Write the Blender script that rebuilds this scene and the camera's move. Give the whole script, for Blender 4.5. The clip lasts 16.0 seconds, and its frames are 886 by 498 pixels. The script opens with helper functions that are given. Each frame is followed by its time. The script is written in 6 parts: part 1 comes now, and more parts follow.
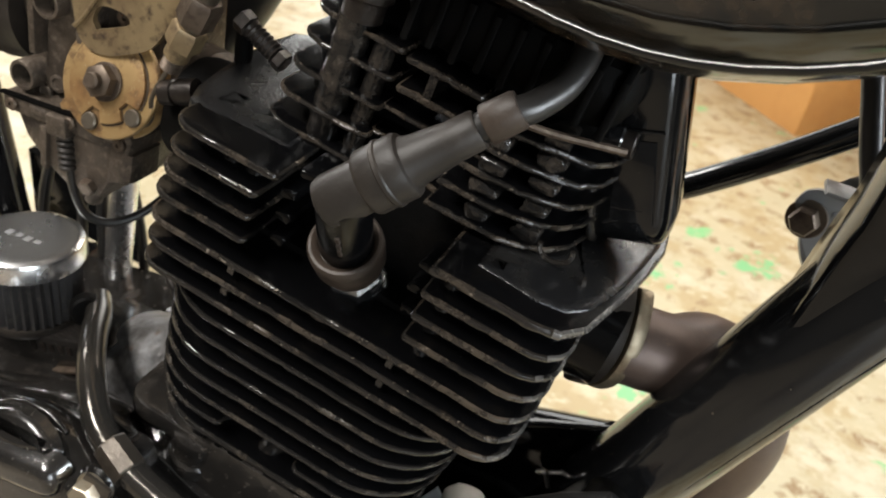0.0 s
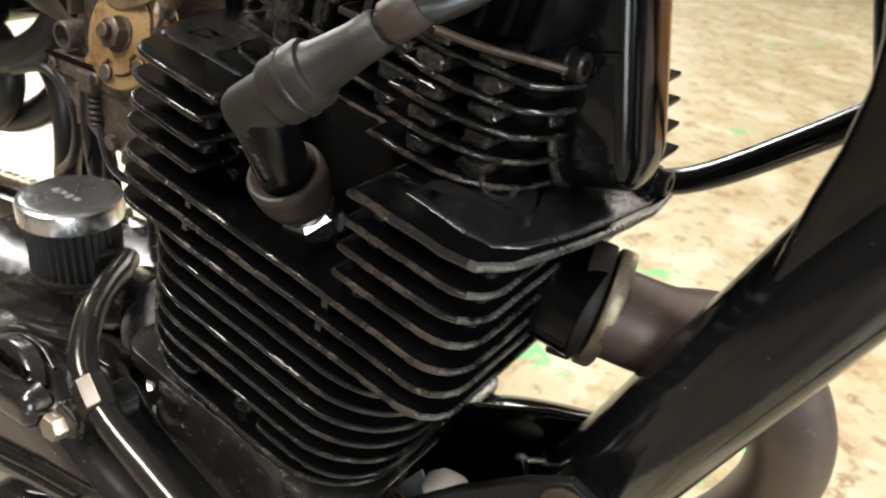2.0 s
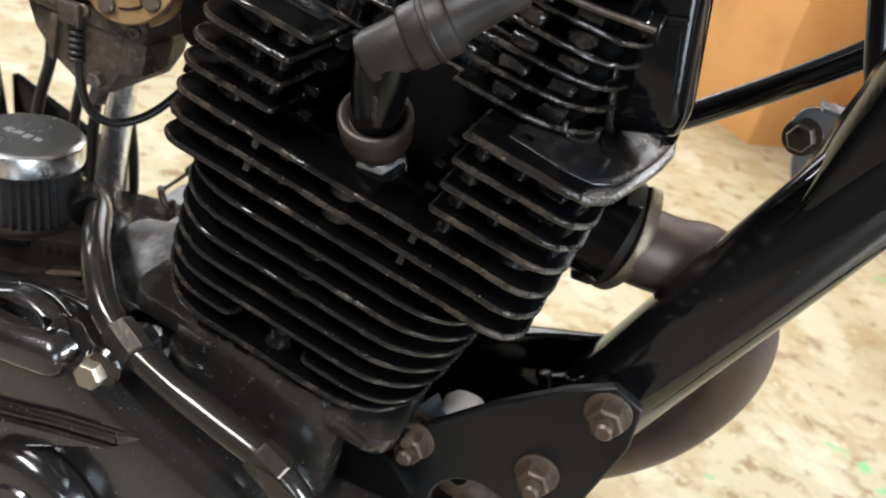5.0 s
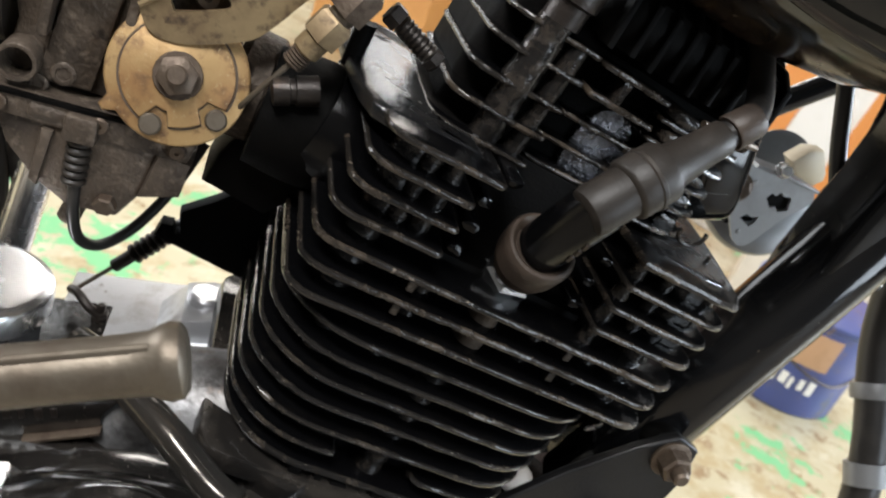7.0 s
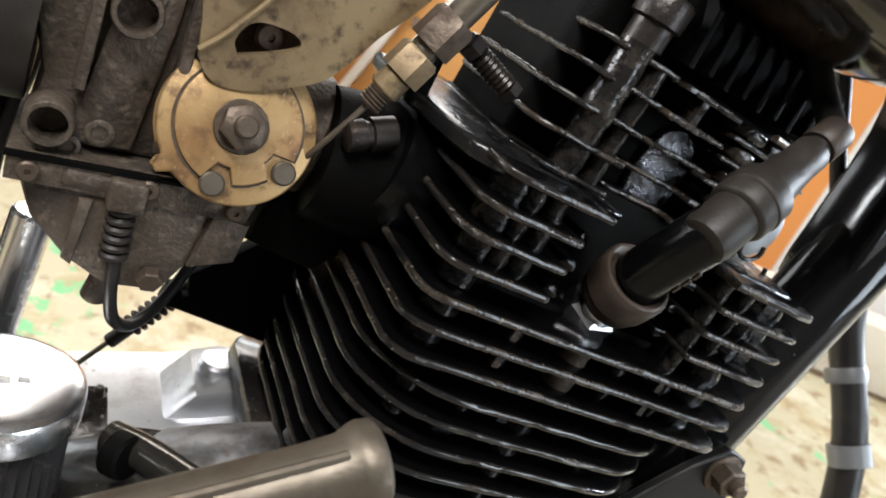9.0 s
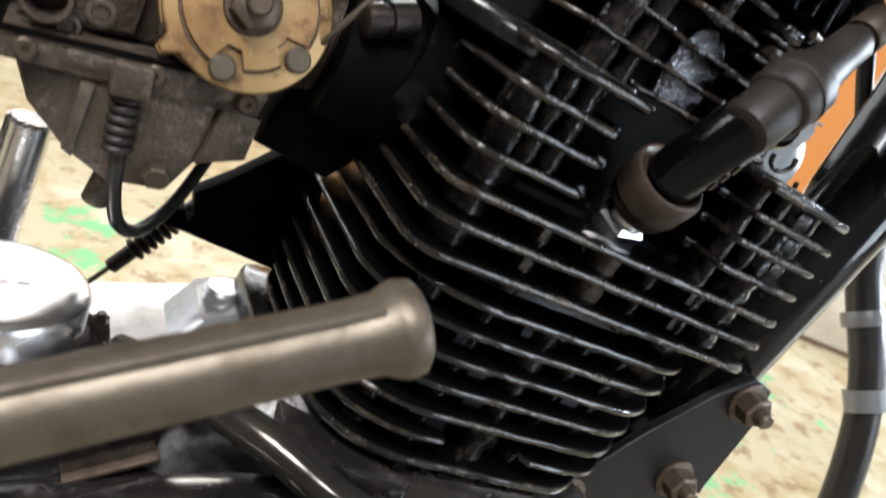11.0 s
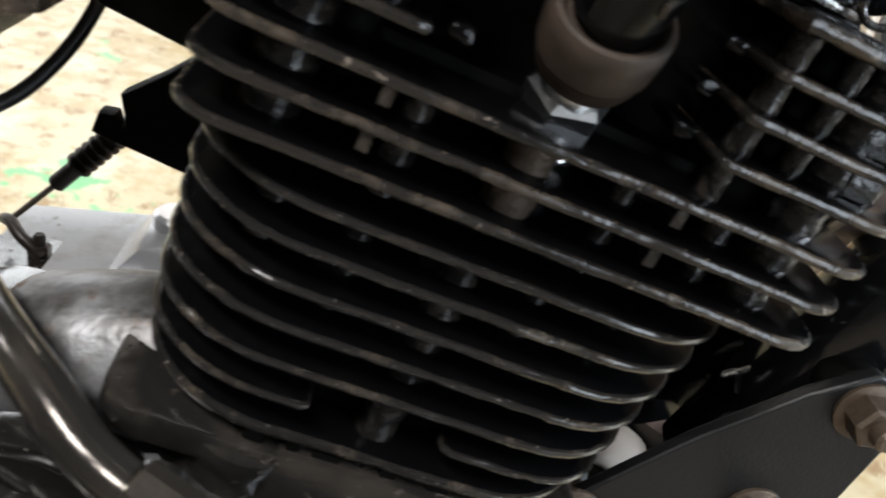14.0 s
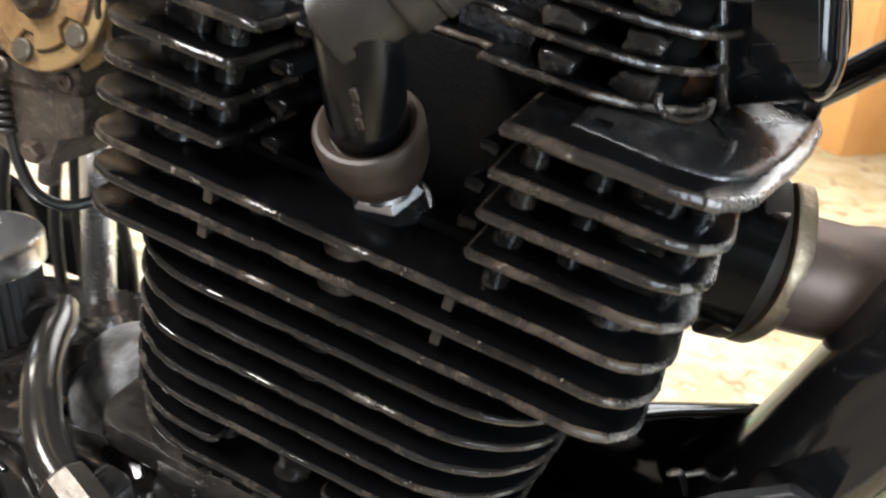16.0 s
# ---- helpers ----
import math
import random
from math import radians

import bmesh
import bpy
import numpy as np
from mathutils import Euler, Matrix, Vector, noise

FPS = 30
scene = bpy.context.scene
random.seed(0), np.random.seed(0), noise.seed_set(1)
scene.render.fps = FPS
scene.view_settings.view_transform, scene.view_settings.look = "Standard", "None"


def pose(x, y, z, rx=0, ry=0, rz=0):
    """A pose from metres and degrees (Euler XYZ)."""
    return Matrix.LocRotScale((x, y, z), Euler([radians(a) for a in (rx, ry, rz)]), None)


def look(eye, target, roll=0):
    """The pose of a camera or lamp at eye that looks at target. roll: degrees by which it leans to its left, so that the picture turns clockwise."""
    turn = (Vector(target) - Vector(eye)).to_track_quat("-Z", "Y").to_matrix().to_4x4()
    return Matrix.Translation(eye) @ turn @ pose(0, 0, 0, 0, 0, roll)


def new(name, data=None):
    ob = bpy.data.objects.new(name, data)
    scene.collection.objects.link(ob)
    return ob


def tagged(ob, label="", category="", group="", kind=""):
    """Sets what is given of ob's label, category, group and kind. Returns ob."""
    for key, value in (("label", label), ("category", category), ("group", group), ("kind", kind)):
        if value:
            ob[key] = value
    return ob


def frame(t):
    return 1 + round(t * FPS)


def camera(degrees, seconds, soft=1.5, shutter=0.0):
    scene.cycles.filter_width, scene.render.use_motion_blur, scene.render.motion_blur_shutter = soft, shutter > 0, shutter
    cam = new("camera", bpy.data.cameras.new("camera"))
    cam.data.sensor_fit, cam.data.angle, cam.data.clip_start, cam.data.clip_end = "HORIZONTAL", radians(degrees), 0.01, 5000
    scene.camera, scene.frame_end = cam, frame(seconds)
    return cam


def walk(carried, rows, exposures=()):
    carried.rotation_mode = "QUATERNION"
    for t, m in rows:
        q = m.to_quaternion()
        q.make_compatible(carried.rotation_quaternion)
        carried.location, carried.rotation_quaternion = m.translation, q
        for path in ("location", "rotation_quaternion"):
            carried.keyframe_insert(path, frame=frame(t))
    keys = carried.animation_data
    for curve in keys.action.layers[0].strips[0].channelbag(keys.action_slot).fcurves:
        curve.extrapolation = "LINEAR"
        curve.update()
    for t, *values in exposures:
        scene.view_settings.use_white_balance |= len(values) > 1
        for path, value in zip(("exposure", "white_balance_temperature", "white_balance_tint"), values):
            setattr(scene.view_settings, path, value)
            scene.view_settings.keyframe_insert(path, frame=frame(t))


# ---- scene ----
cam = camera(56.6, 16.0, 1.75, 0.45)
cam.data.dof.use_dof, cam.data.dof.focus_distance, cam.data.dof.aperture_fstop = True, 0.25, 22.0
ROWS = [
    (0, (0.00251, -0.00118, 0.64135), (-0.07127, 0.24433, 0.48552), 10.724),
    (0.5, (-0.00130, -0.00288, 0.63405), (-0.08104, 0.23928, 0.47594), 10.238),
    (1, (-0.01618, 0.00649, 0.61404), (-0.10947, 0.24353, 0.45559), 9.341),
    (1.5, (0.03479, 0.03407, 0.60692), (-0.08352, 0.26464, 0.45579), 7.147),
    (2, (0.07863, 0.03611, 0.60536), (-0.05921, 0.25973, 0.46048), 6.331),
    (2.5, (0.11100, 0.01070, 0.61032), (-0.03759, 0.22938, 0.46854), 6.335),
    (3, (0.10615, 0.00975, 0.61330), (-0.04621, 0.22691, 0.47319), 6.728),
    (5.5, (-0.06521, -0.04091, 0.59579), (-0.08265, 0.22039, 0.44943), 17.569),
    (6, (-0.12964, -0.03912, 0.61001), (-0.10657, 0.22287, 0.46569), 20.271),
    (6.5, (-0.16411, -0.03607, 0.60716), (-0.10479, 0.22397, 0.46983), 22.070),
    (7, (-0.21213, -0.02214, 0.60187), (-0.12611, 0.23457, 0.47264), 22.411),
    (7.5, (-0.23630, -0.00123, 0.59211), (-0.12987, 0.25292, 0.47344), 22.158),
    (8, (-0.26064, 0.00905, 0.58348), (-0.14223, 0.26133, 0.47242), 21.529),
    (10.5, (-0.28180, 0.02388, 0.56174), (-0.14394, 0.26751, 0.45384), 20.383),
    (11, (-0.27506, 0.02123, 0.54483), (-0.14009, 0.26484, 0.43331), 20.731),
    (11.5, (-0.25985, 0.01606, 0.52051), (-0.13060, 0.25978, 0.40262), 21.094),
    (12, (-0.24495, 0.01158, 0.51267), (-0.12490, 0.25775, 0.39024), 20.862),
    (12.5, (-0.23530, 0.01305, 0.50530), (-0.13196, 0.26413, 0.37772), 19.624),
    (13, (-0.21892, 0.03048, 0.50758), (-0.13466, 0.28701, 0.37684), 18.154),
    (13.5, (-0.19289, 0.04041, 0.51686), (-0.13380, 0.30202, 0.38244), 15.910),
    (14, (-0.14563, 0.05620, 0.51753), (-0.10353, 0.31963, 0.38031), 14.453),
    (14.5, (-0.10664, 0.05902, 0.52069), (-0.08576, 0.32471, 0.38295), 12.647),
    (15, (-0.07443, 0.05888, 0.52746), (-0.08325, 0.32558, 0.39037), 10.318),
    (15.5, (-0.04282, 0.05149, 0.53624), (-0.09259, 0.31506, 0.40188), 7.073),
    (16, (-0.01741, 0.05224, 0.54898), (-0.10962, 0.30626, 0.41871), 3.903),
]
EXPOSURES = [(0.0, 0.0, 6850, 10), (1.5, 0.10, 6950, 10), (3.0, 0.05, 6700, 10), (5.5, 0.05, 6400, 10), (8.0, 0.0, 6500, 10), (12.5, 0.08, 6450, 10), (14.0, 0.05, 6500, 10), (15.0, 0.10, 6950, 10), (15.5, 0.15, 6800, 10), (16.0, 0.68, 6500, 10)]
walk(cam, [(t, look(eye, target, roll)) for t, eye, target, roll in ROWS], EXPOSURES)

# ---- world and light ----
world = bpy.data.worlds.new("room_air")
scene.world = world
world.use_nodes = True
wn = world.node_tree.nodes
wn["Background"].inputs[0].default_value = (0.80, 0.86, 1.0, 1)
wn["Background"].inputs[1].default_value = 0.008


def area_lamp(name, eye, target, sx, sy, watts, colour):
    data = bpy.data.lights.new(name, "AREA")
    data.shape, data.size, data.size_y, data.energy, data.color = "RECTANGLE", sx, sy, watts, colour
    ob = new(name, data)
    ob.matrix_world = look(eye, target)
    return ob


WARM, COOL = (1.0, 0.94, 0.87), (0.80, 0.90, 1.0)
area_lamp("ceiling_lamp_far", (0.15, 3.25, 2.38), (0.1, 2.9, 0.0), 1.7, 0.65, 50, WARM)
area_lamp("north_window_light", (-1.85, 4.22, 1.35), (-0.2, 0.3, 0.4), 1.3, 1.3, 20, (0.95, 0.98, 1.0))
area_lamp("north_east_window_light", (1.30, 4.22, 1.62), (0.1, 0.3, 0.4), 1.1, 1.0, 37, (0.95, 0.98, 1.0))
area_lamp("west_window_light", (-3.32, 1.80, 1.55), (-0.2, 0.3, 0.4), 1.3, 1.2, 125, (0.97, 0.98, 1.0))
area_lamp("doorway_light", (2.15, -2.22, 1.02), (0.0, 0.3, 0.5), 1.1, 1.8, 60, COOL)
area_lamp("east_window_light", (2.92, 0.10, 1.25), (0.4, 0.2, 0.2), 0.7, 1.0, 120, COOL)
area_lamp("ceiling_lamp_front", (-1.00, -0.80, 2.38), (-0.8, -0.6, 0.0), 1.6, 0.50, 112, (0.99, 0.98, 0.97))
# Fill added to brighten the right-hand floor; no lamp is known there.
area_lamp("floor_fill_right", (1.25, 1.55, 2.38), (1.05, 1.5, 0.0), 0.25, 1.2, 24, WARM)

# ---- materials ----


def material(name, base, rough=0.5, metal=0.0, vary=(), grain=0.0, grain_scale=900.0, coat=0.0, spec=0.5):
    """A principled surface. vary: rows of (scale, low, high, colour, roughness or None): stains and tones laid over the
    base by noise.
    """
    m = bpy.data.materials.new(name)
    m.use_nodes = True
    nt = m.node_tree
    b = nt.nodes["Principled BSDF"]
    b.inputs["Metallic"].default_value = metal
    b.inputs["Coat Weight"].default_value = coat
    b.inputs["Coat Roughness"].default_value = 0.08
    b.inputs["Specular IOR Level"].default_value = spec
    tc = nt.nodes.new("ShaderNodeTexCoord")
    info = nt.nodes.new("ShaderNodeObjectInfo")
    shift = nt.nodes.new("ShaderNodeVectorMath")
    shift.operation = "ADD"
    nt.links.new(tc.outputs["Object"], shift.inputs[0])
    nt.links.new(info.outputs["Random"], shift.inputs[1])
    col = nt.nodes.new("ShaderNodeRGB")
    col.outputs[0].default_value = (*base, 1)
    c_out = col.outputs[0]
    val = nt.nodes.new("ShaderNodeValue")
    val.outputs[0].default_value = rough
    r_out = val.outputs[0]
    for scale, low, high, colour, r in vary:
        n = nt.nodes.new("ShaderNodeTexNoise")
        n.inputs["Scale"].default_value, n.inputs["Detail"].default_value = scale, 5
        n.inputs["Roughness"].default_value = 0.62
        nt.links.new(shift.outputs[0], n.inputs["Vector"])
        k = nt.nodes.new("ShaderNodeMapRange")
        k.inputs["From Min"].default_value, k.inputs["From Max"].default_value = low, high
        nt.links.new(n.outputs["Fac"], k.inputs["Value"])
        x = nt.nodes.new("ShaderNodeMix")
        x.data_type = "RGBA"
        nt.links.new(k.outputs[0], x.inputs["Factor"])
        nt.links.new(c_out, x.inputs["A"])
        x.inputs["B"].default_value = (*colour, 1)
        c_out = x.outputs["Result"]
        if r is not None:
            y = nt.nodes.new("ShaderNodeMix")
            nt.links.new(k.outputs[0], y.inputs["Factor"])
            nt.links.new(r_out, y.inputs["A"])
            y.inputs["B"].default_value = r
            r_out = y.outputs["Result"]
    nt.links.new(c_out, b.inputs["Base Color"])
    nt.links.new(r_out, b.inputs["Roughness"])
    if grain:
        n = nt.nodes.new("ShaderNodeTexNoise")
        n.inputs["Scale"].default_value, n.inputs["Detail"].default_value = grain_scale, 3
        nt.links.new(shift.outputs[0], n.inputs["Vector"])
        bump = nt.nodes.new("ShaderNodeBump")
        bump.inputs["Strength"].default_value, bump.inputs["Distance"].default_value = grain, 0.001
        nt.links.new(n.outputs["Fac"], bump.inputs["Height"])
        nt.links.new(bump.outputs[0], b.inputs["Normal"])
    return m


BLACK = material("engine_black_paint", (0.0018, 0.0018, 0.0020), 0.15, 0, [(60, 0.55, 0.80, (0.0042, 0.0037, 0.0032), 0.26), (400, 0.70, 0.78, (0.016, 0.014, 0.012), 0.4)], 0.10, 1200, 0.0, 0.22)
BRIGHT_CORNER = material("worn_highlight_fin_corner", (0.12, 0.115, 0.11), 0.22, 0.6, [(70, 0.46, 0.62, (0.010, 0.0095, 0.009), 0.18), (500, 0.5, 0.75, (0.05, 0.046, 0.042), 0.4)], 0.25, 600)
DUSTY = material("oily_black_casting", (0.010, 0.0092, 0.0086), 0.18, 0.1, [(150, 0.48, 0.66, (0.038, 0.031, 0.025), 0.28), (60, 0.5, 0.7, (0.005, 0.0046, 0.0043), 0.16)], 0.36, 420)
# Near-black matte: shade between fins and in recesses is put into this colour.
CORE = material("shaded_matte_black", (0.0022, 0.0021, 0.0020), 0.55, 0, [(80, 0.5, 0.75, (0.004, 0.0035, 0.0031), 0.7)], 0.2, 900, 0.0, 0.05)
# Dusty worn rims; the palest flecks put edge glints into the colour.
EDGE = material("worn_glint_fin_edge", (0.012, 0.0104, 0.0090), 0.22, 0.0, [(60, 0.49, 0.63, (0.044, 0.0335, 0.0240), 0.34), (45, 0.55, 0.66, (0.005, 0.0047, 0.0044), 0.18), (300, 0.645, 0.70, (0.15, 0.125, 0.10), 0.25)], 0.34, 480, 0.0, 0.5)
PORT = material("worn_glossy_port", (0.006, 0.006, 0.0064), 0.22, 0.0, [(40, 0.50, 0.62, (0.010, 0.0095, 0.009), 0.30)], 0.30, 900, 0.0, 0.55)
CASE = material("cover_black_paint", (0.008, 0.0072, 0.0067), 0.17, 0, [(25, 0.45, 0.72, (0.018, 0.0155, 0.0135), 0.28), (140, 0.5, 0.72, (0.010, 0.009, 0.0083), 0.24), (900, 0.665, 0.72, (0.30, 0.28, 0.25), 0.6)], 0.16, 140, 0.5, 0.7)
GLOSSEDGE = material("glossy_fin_edge", (0.010, 0.0092, 0.0085), 0.15, 0.0, [(80, 0.52, 0.66, (0.032, 0.026, 0.020), 0.28), (700, 0.64, 0.70, (0.10, 0.09, 0.08), 0.3)], 0.18, 600, 0.1, 0.5)
FRAME = material("frame_black_gloss", (0.005, 0.0052, 0.0058), 0.11, 0, [(18, 0.52, 0.78, (0.010, 0.0092, 0.0085), 0.22), (300, 0.70, 0.75, (0.10, 0.08, 0.055), 0.6)], 0.10, 110, 0.0, 0.48)
PLATE = material("bracket_satin_black", (0.006, 0.0062, 0.0068), 0.40, 0.0, [(30, 0.5, 0.8, (0.014, 0.0132, 0.0122), 0.48)], 0.12, 900, 0.0, 0.32)
RUBBER = material("rubber_grey_black", (0.017, 0.0140, 0.0116), 0.46, 0, [(45, 0.46, 0.72, (0.036, 0.0290, 0.0235), 0.55)], 0.12, 700, 0.0, 0.28)
BOOT = material("dusty_rubber_boot", (0.040, 0.029, 0.022), 0.46, 0, [(60, 0.45, 0.7, (0.020, 0.015, 0.012), 0.5)], 0.15, 700, 0.0, 0.3)
HOSE = material("black_hose", (0.014, 0.0130, 0.0122), 0.36, 0, [(40, 0.5, 0.8, (0.030, 0.026, 0.023), 0.45)], 0.1, 600, 0.0, 0.4)
TUBE = material("satin_black_steel_tube", (0.070, 0.064, 0.057), 0.17, 0.8, [(25, 0.45, 0.75, (0.11, 0.096, 0.080), 0.27)], 0.05, 500)
CHROME = material("chrome", (0.82, 0.83, 0.84), 0.27, 1, [(80, 0.6, 0.8, (0.45, 0.42, 0.38), 0.35)])
ALU = material("bright_cast_aluminium", (0.60, 0.61, 0.63), 0.36, 0.75, [(50, 0.52, 0.75, (0.40, 0.39, 0.38), 0.5), (140, 0.64, 0.74, (0.16, 0.12, 0.09), 0.55)], 0.10, 500)
BAND = material("clamp_band_steel", (0.070, 0.060, 0.050), 0.30, 0.75, [(90, 0.5, 0.75, (0.036, 0.028, 0.022), 0.42)], 0.12, 600)
STEEL = material("bolt_steel", (0.36, 0.315, 0.24), 0.4, 0.85, [(120, 0.5, 0.75, (0.20, 0.13, 0.08), 0.6)], 0.1, 800)
DULL = material("brown_oily_steel", (0.10, 0.075, 0.055), 0.45, 0.6, [(150, 0.45, 0.7, (0.05, 0.032, 0.022), 0.65)], 0.2, 700)
OILY = material("dark_oily_steel", (0.026, 0.021, 0.018), 0.32, 0.5, [(150, 0.45, 0.7, (0.012, 0.009, 0.0075), 0.45), (60, 0.62, 0.74, (0.075, 0.045, 0.027), 0.5)], 0.25, 700)
CARB = material("dirty_cast_carburettor", (0.085, 0.065, 0.049), 0.5, 0.45, [(45, 0.42, 0.68, (0.032, 0.024, 0.018), 0.7), (260, 0.52, 0.72, (0.15, 0.12, 0.092), 0.45), (140, 0.62, 0.72, (0.026, 0.019, 0.014), 0.7)], 0.55, 620)
ZINC = material("yellow_zinc_plate", (0.36, 0.235, 0.105), 0.40, 0.5, [(30, 0.45, 0.68, (0.235, 0.125, 0.050), 0.5), (120, 0.53, 0.70, (0.12, 0.068, 0.034), 0.6), (500, 0.60, 0.72, (0.42, 0.31, 0.17), 0.4)], 0.08, 900)
ZINC2 = material("pale_zinc_bracket", (0.27, 0.200, 0.110), 0.45, 0.55, [(40, 0.45, 0.70, (0.14, 0.092, 0.052), 0.55), (180, 0.53, 0.70, (0.065, 0.043, 0.028), 0.6)], 0.07, 900)
EXHAUST = material("brown_exhaust_steel", (0.115, 0.085, 0.072), 0.42, 0.55, [(22, 0.45, 0.7, (0.075, 0.055, 0.05), 0.5), (200, 0.6, 0.75, (0.16, 0.12, 0.09), 0.55)], 0.08, 600)
FLANGE = material("flange_steel", (0.34, 0.29, 0.21), 0.42, 0.85, [(90, 0.5, 0.75, (0.17, 0.12, 0.08), 0.6)], 0.25, 600)
KICK = material("worn_kick_steel", (0.120, 0.100, 0.076), 0.42, 0.65, [(70, 0.48, 0.7, (0.080, 0.060, 0.043), 0.5), (25, 0.66, 0.78, (0.28, 0.12, 0.05), 0.7)], 0.12, 500)
PLEAT = material("filter_gauze", (0.022, 0.02, 0.02), 0.65, 0, [(300, 0.55, 0.7, (0.06, 0.052, 0.045), 0.7)], 0.5, 1500)
GREYBOSS = material("bare_grey_casting", (0.20, 0.20, 0.215), 0.26, 0.8, [(160, 0.5, 0.75, (0.06, 0.056, 0.052), 0.45)], 1.0, 420)
HORN = material("horn_grey_paint", (0.20, 0.205, 0.21), 0.36, 0.4, [(30, 0.5, 0.8, (0.13, 0.125, 0.12), 0.5)], 0.1, 500)
# Large brown patches paint the floor's reflection into the tank; fine specks are rust.
TANK = material("tank_gloss_black", (0.007, 0.0072, 0.0065), 0.11, 0, [(9, 0.48, 0.70, (0.030, 0.021, 0.014), 0.20), (30, 0.56, 0.70, (0.055, 0.036, 0.022), 0.30), (150, 0.66, 0.74, (0.09, 0.06, 0.035), 0.45)], 0.03, 60, 0.15)
CARD = material("cardboard", (0.52, 0.255, 0.075), 0.75, 0, [(6, 0.45, 0.7, (0.42, 0.19, 0.055), None)], 0.1, 200)
BOARD = material("painted_board", (0.62, 0.56, 0.46), 0.55, 0, [(9, 0.5, 0.75, (0.48, 0.42, 0.33), None)], 0.1, 150)
DARK_FLOOR = material("unseen_dark_floor", (0.18, 0.148, 0.110), 0.6, 0, [(4, 0.45, 0.65, (0.08, 0.066, 0.052), 0.5), (40, 0.5, 0.7, (0.22, 0.185, 0.14), None)], 0.2, 80)
CRANK = material("crankcase_black_paint", (0.010, 0.0090, 0.0082), 0.18, 0, [(50, 0.48, 0.68, (0.024, 0.0205, 0.0172), 0.32), (220, 0.62, 0.72, (0.055, 0.046, 0.038), 0.5)], 0.18, 320, 0.15, 0.55)
SHOULDER = material("stained_bare_casting", (0.26, 0.26, 0.265), 0.40, 0.6, [(35, 0.48, 0.66, (0.10, 0.092, 0.085), 0.45), (90, 0.60, 0.72, (0.13, 0.075, 0.04), 0.5), (18, 0.55, 0.7, (0.03, 0.028, 0.027), 0.35)], 0.3, 380)
CREAM = material("cream_plastic", (0.58, 0.50, 0.36), 0.4, 0, [(60, 0.5, 0.75, (0.42, 0.34, 0.22), 0.5)], 0.05, 200)
DARKWOOD = material("dark_board_edge", (0.16, 0.10, 0.06), 0.6, 0, [(14, 0.45, 0.7, (0.10, 0.06, 0.035), None)], 0.1, 150)
BLUE = material("blue_tin_paint", (0.050, 0.068, 0.20), 0.42, 0, [(20, 0.50, 0.64, (0.085, 0.080, 0.11), 0.5), (45, 0.60, 0.70, (0.16, 0.11, 0.07), 0.5)], 0.05, 200)
TAN = material("tan_print", (0.42, 0.25, 0.14), 0.5, 0, [(30, 0.5, 0.7, (0.33, 0.19, 0.10), None)])
ORANGE = material("orange_label", (0.62, 0.24, 0.06), 0.5)
WHITE = material("white_paint", (0.74, 0.73, 0.70), 0.5, 0, [(12, 0.5, 0.8, (0.6, 0.57, 0.52), None)])
PALEBLUE = material("pale_blue_plastic", (0.50, 0.58, 0.66), 0.35, 0, [(60, 0.55, 0.75, (0.36, 0.40, 0.45), 0.45)], 0.08, 300)
WALL = material("wall_paint", (0.065, 0.060, 0.054), 0.7, 0, [(3, 0.4, 0.7, (0.045, 0.041, 0.036), None)], 0.1, 100)
FLOOR = material("worn_painted_floor", (0.455, 0.400, 0.265), 0.36, 0, [(13, 0.46, 0.58, (0.385, 0.300, 0.165), 0.42), (30, 0.54, 0.61, (0.26, 0.172, 0.085), 0.48), (8, 0.54, 0.62, (0.54, 0.49, 0.36), None), (9, 0.645, 0.67, (0.18, 0.46, 0.20), 0.34), (60, 0.56, 0.64, (0.49, 0.43, 0.29), None)], 0.15, 60)



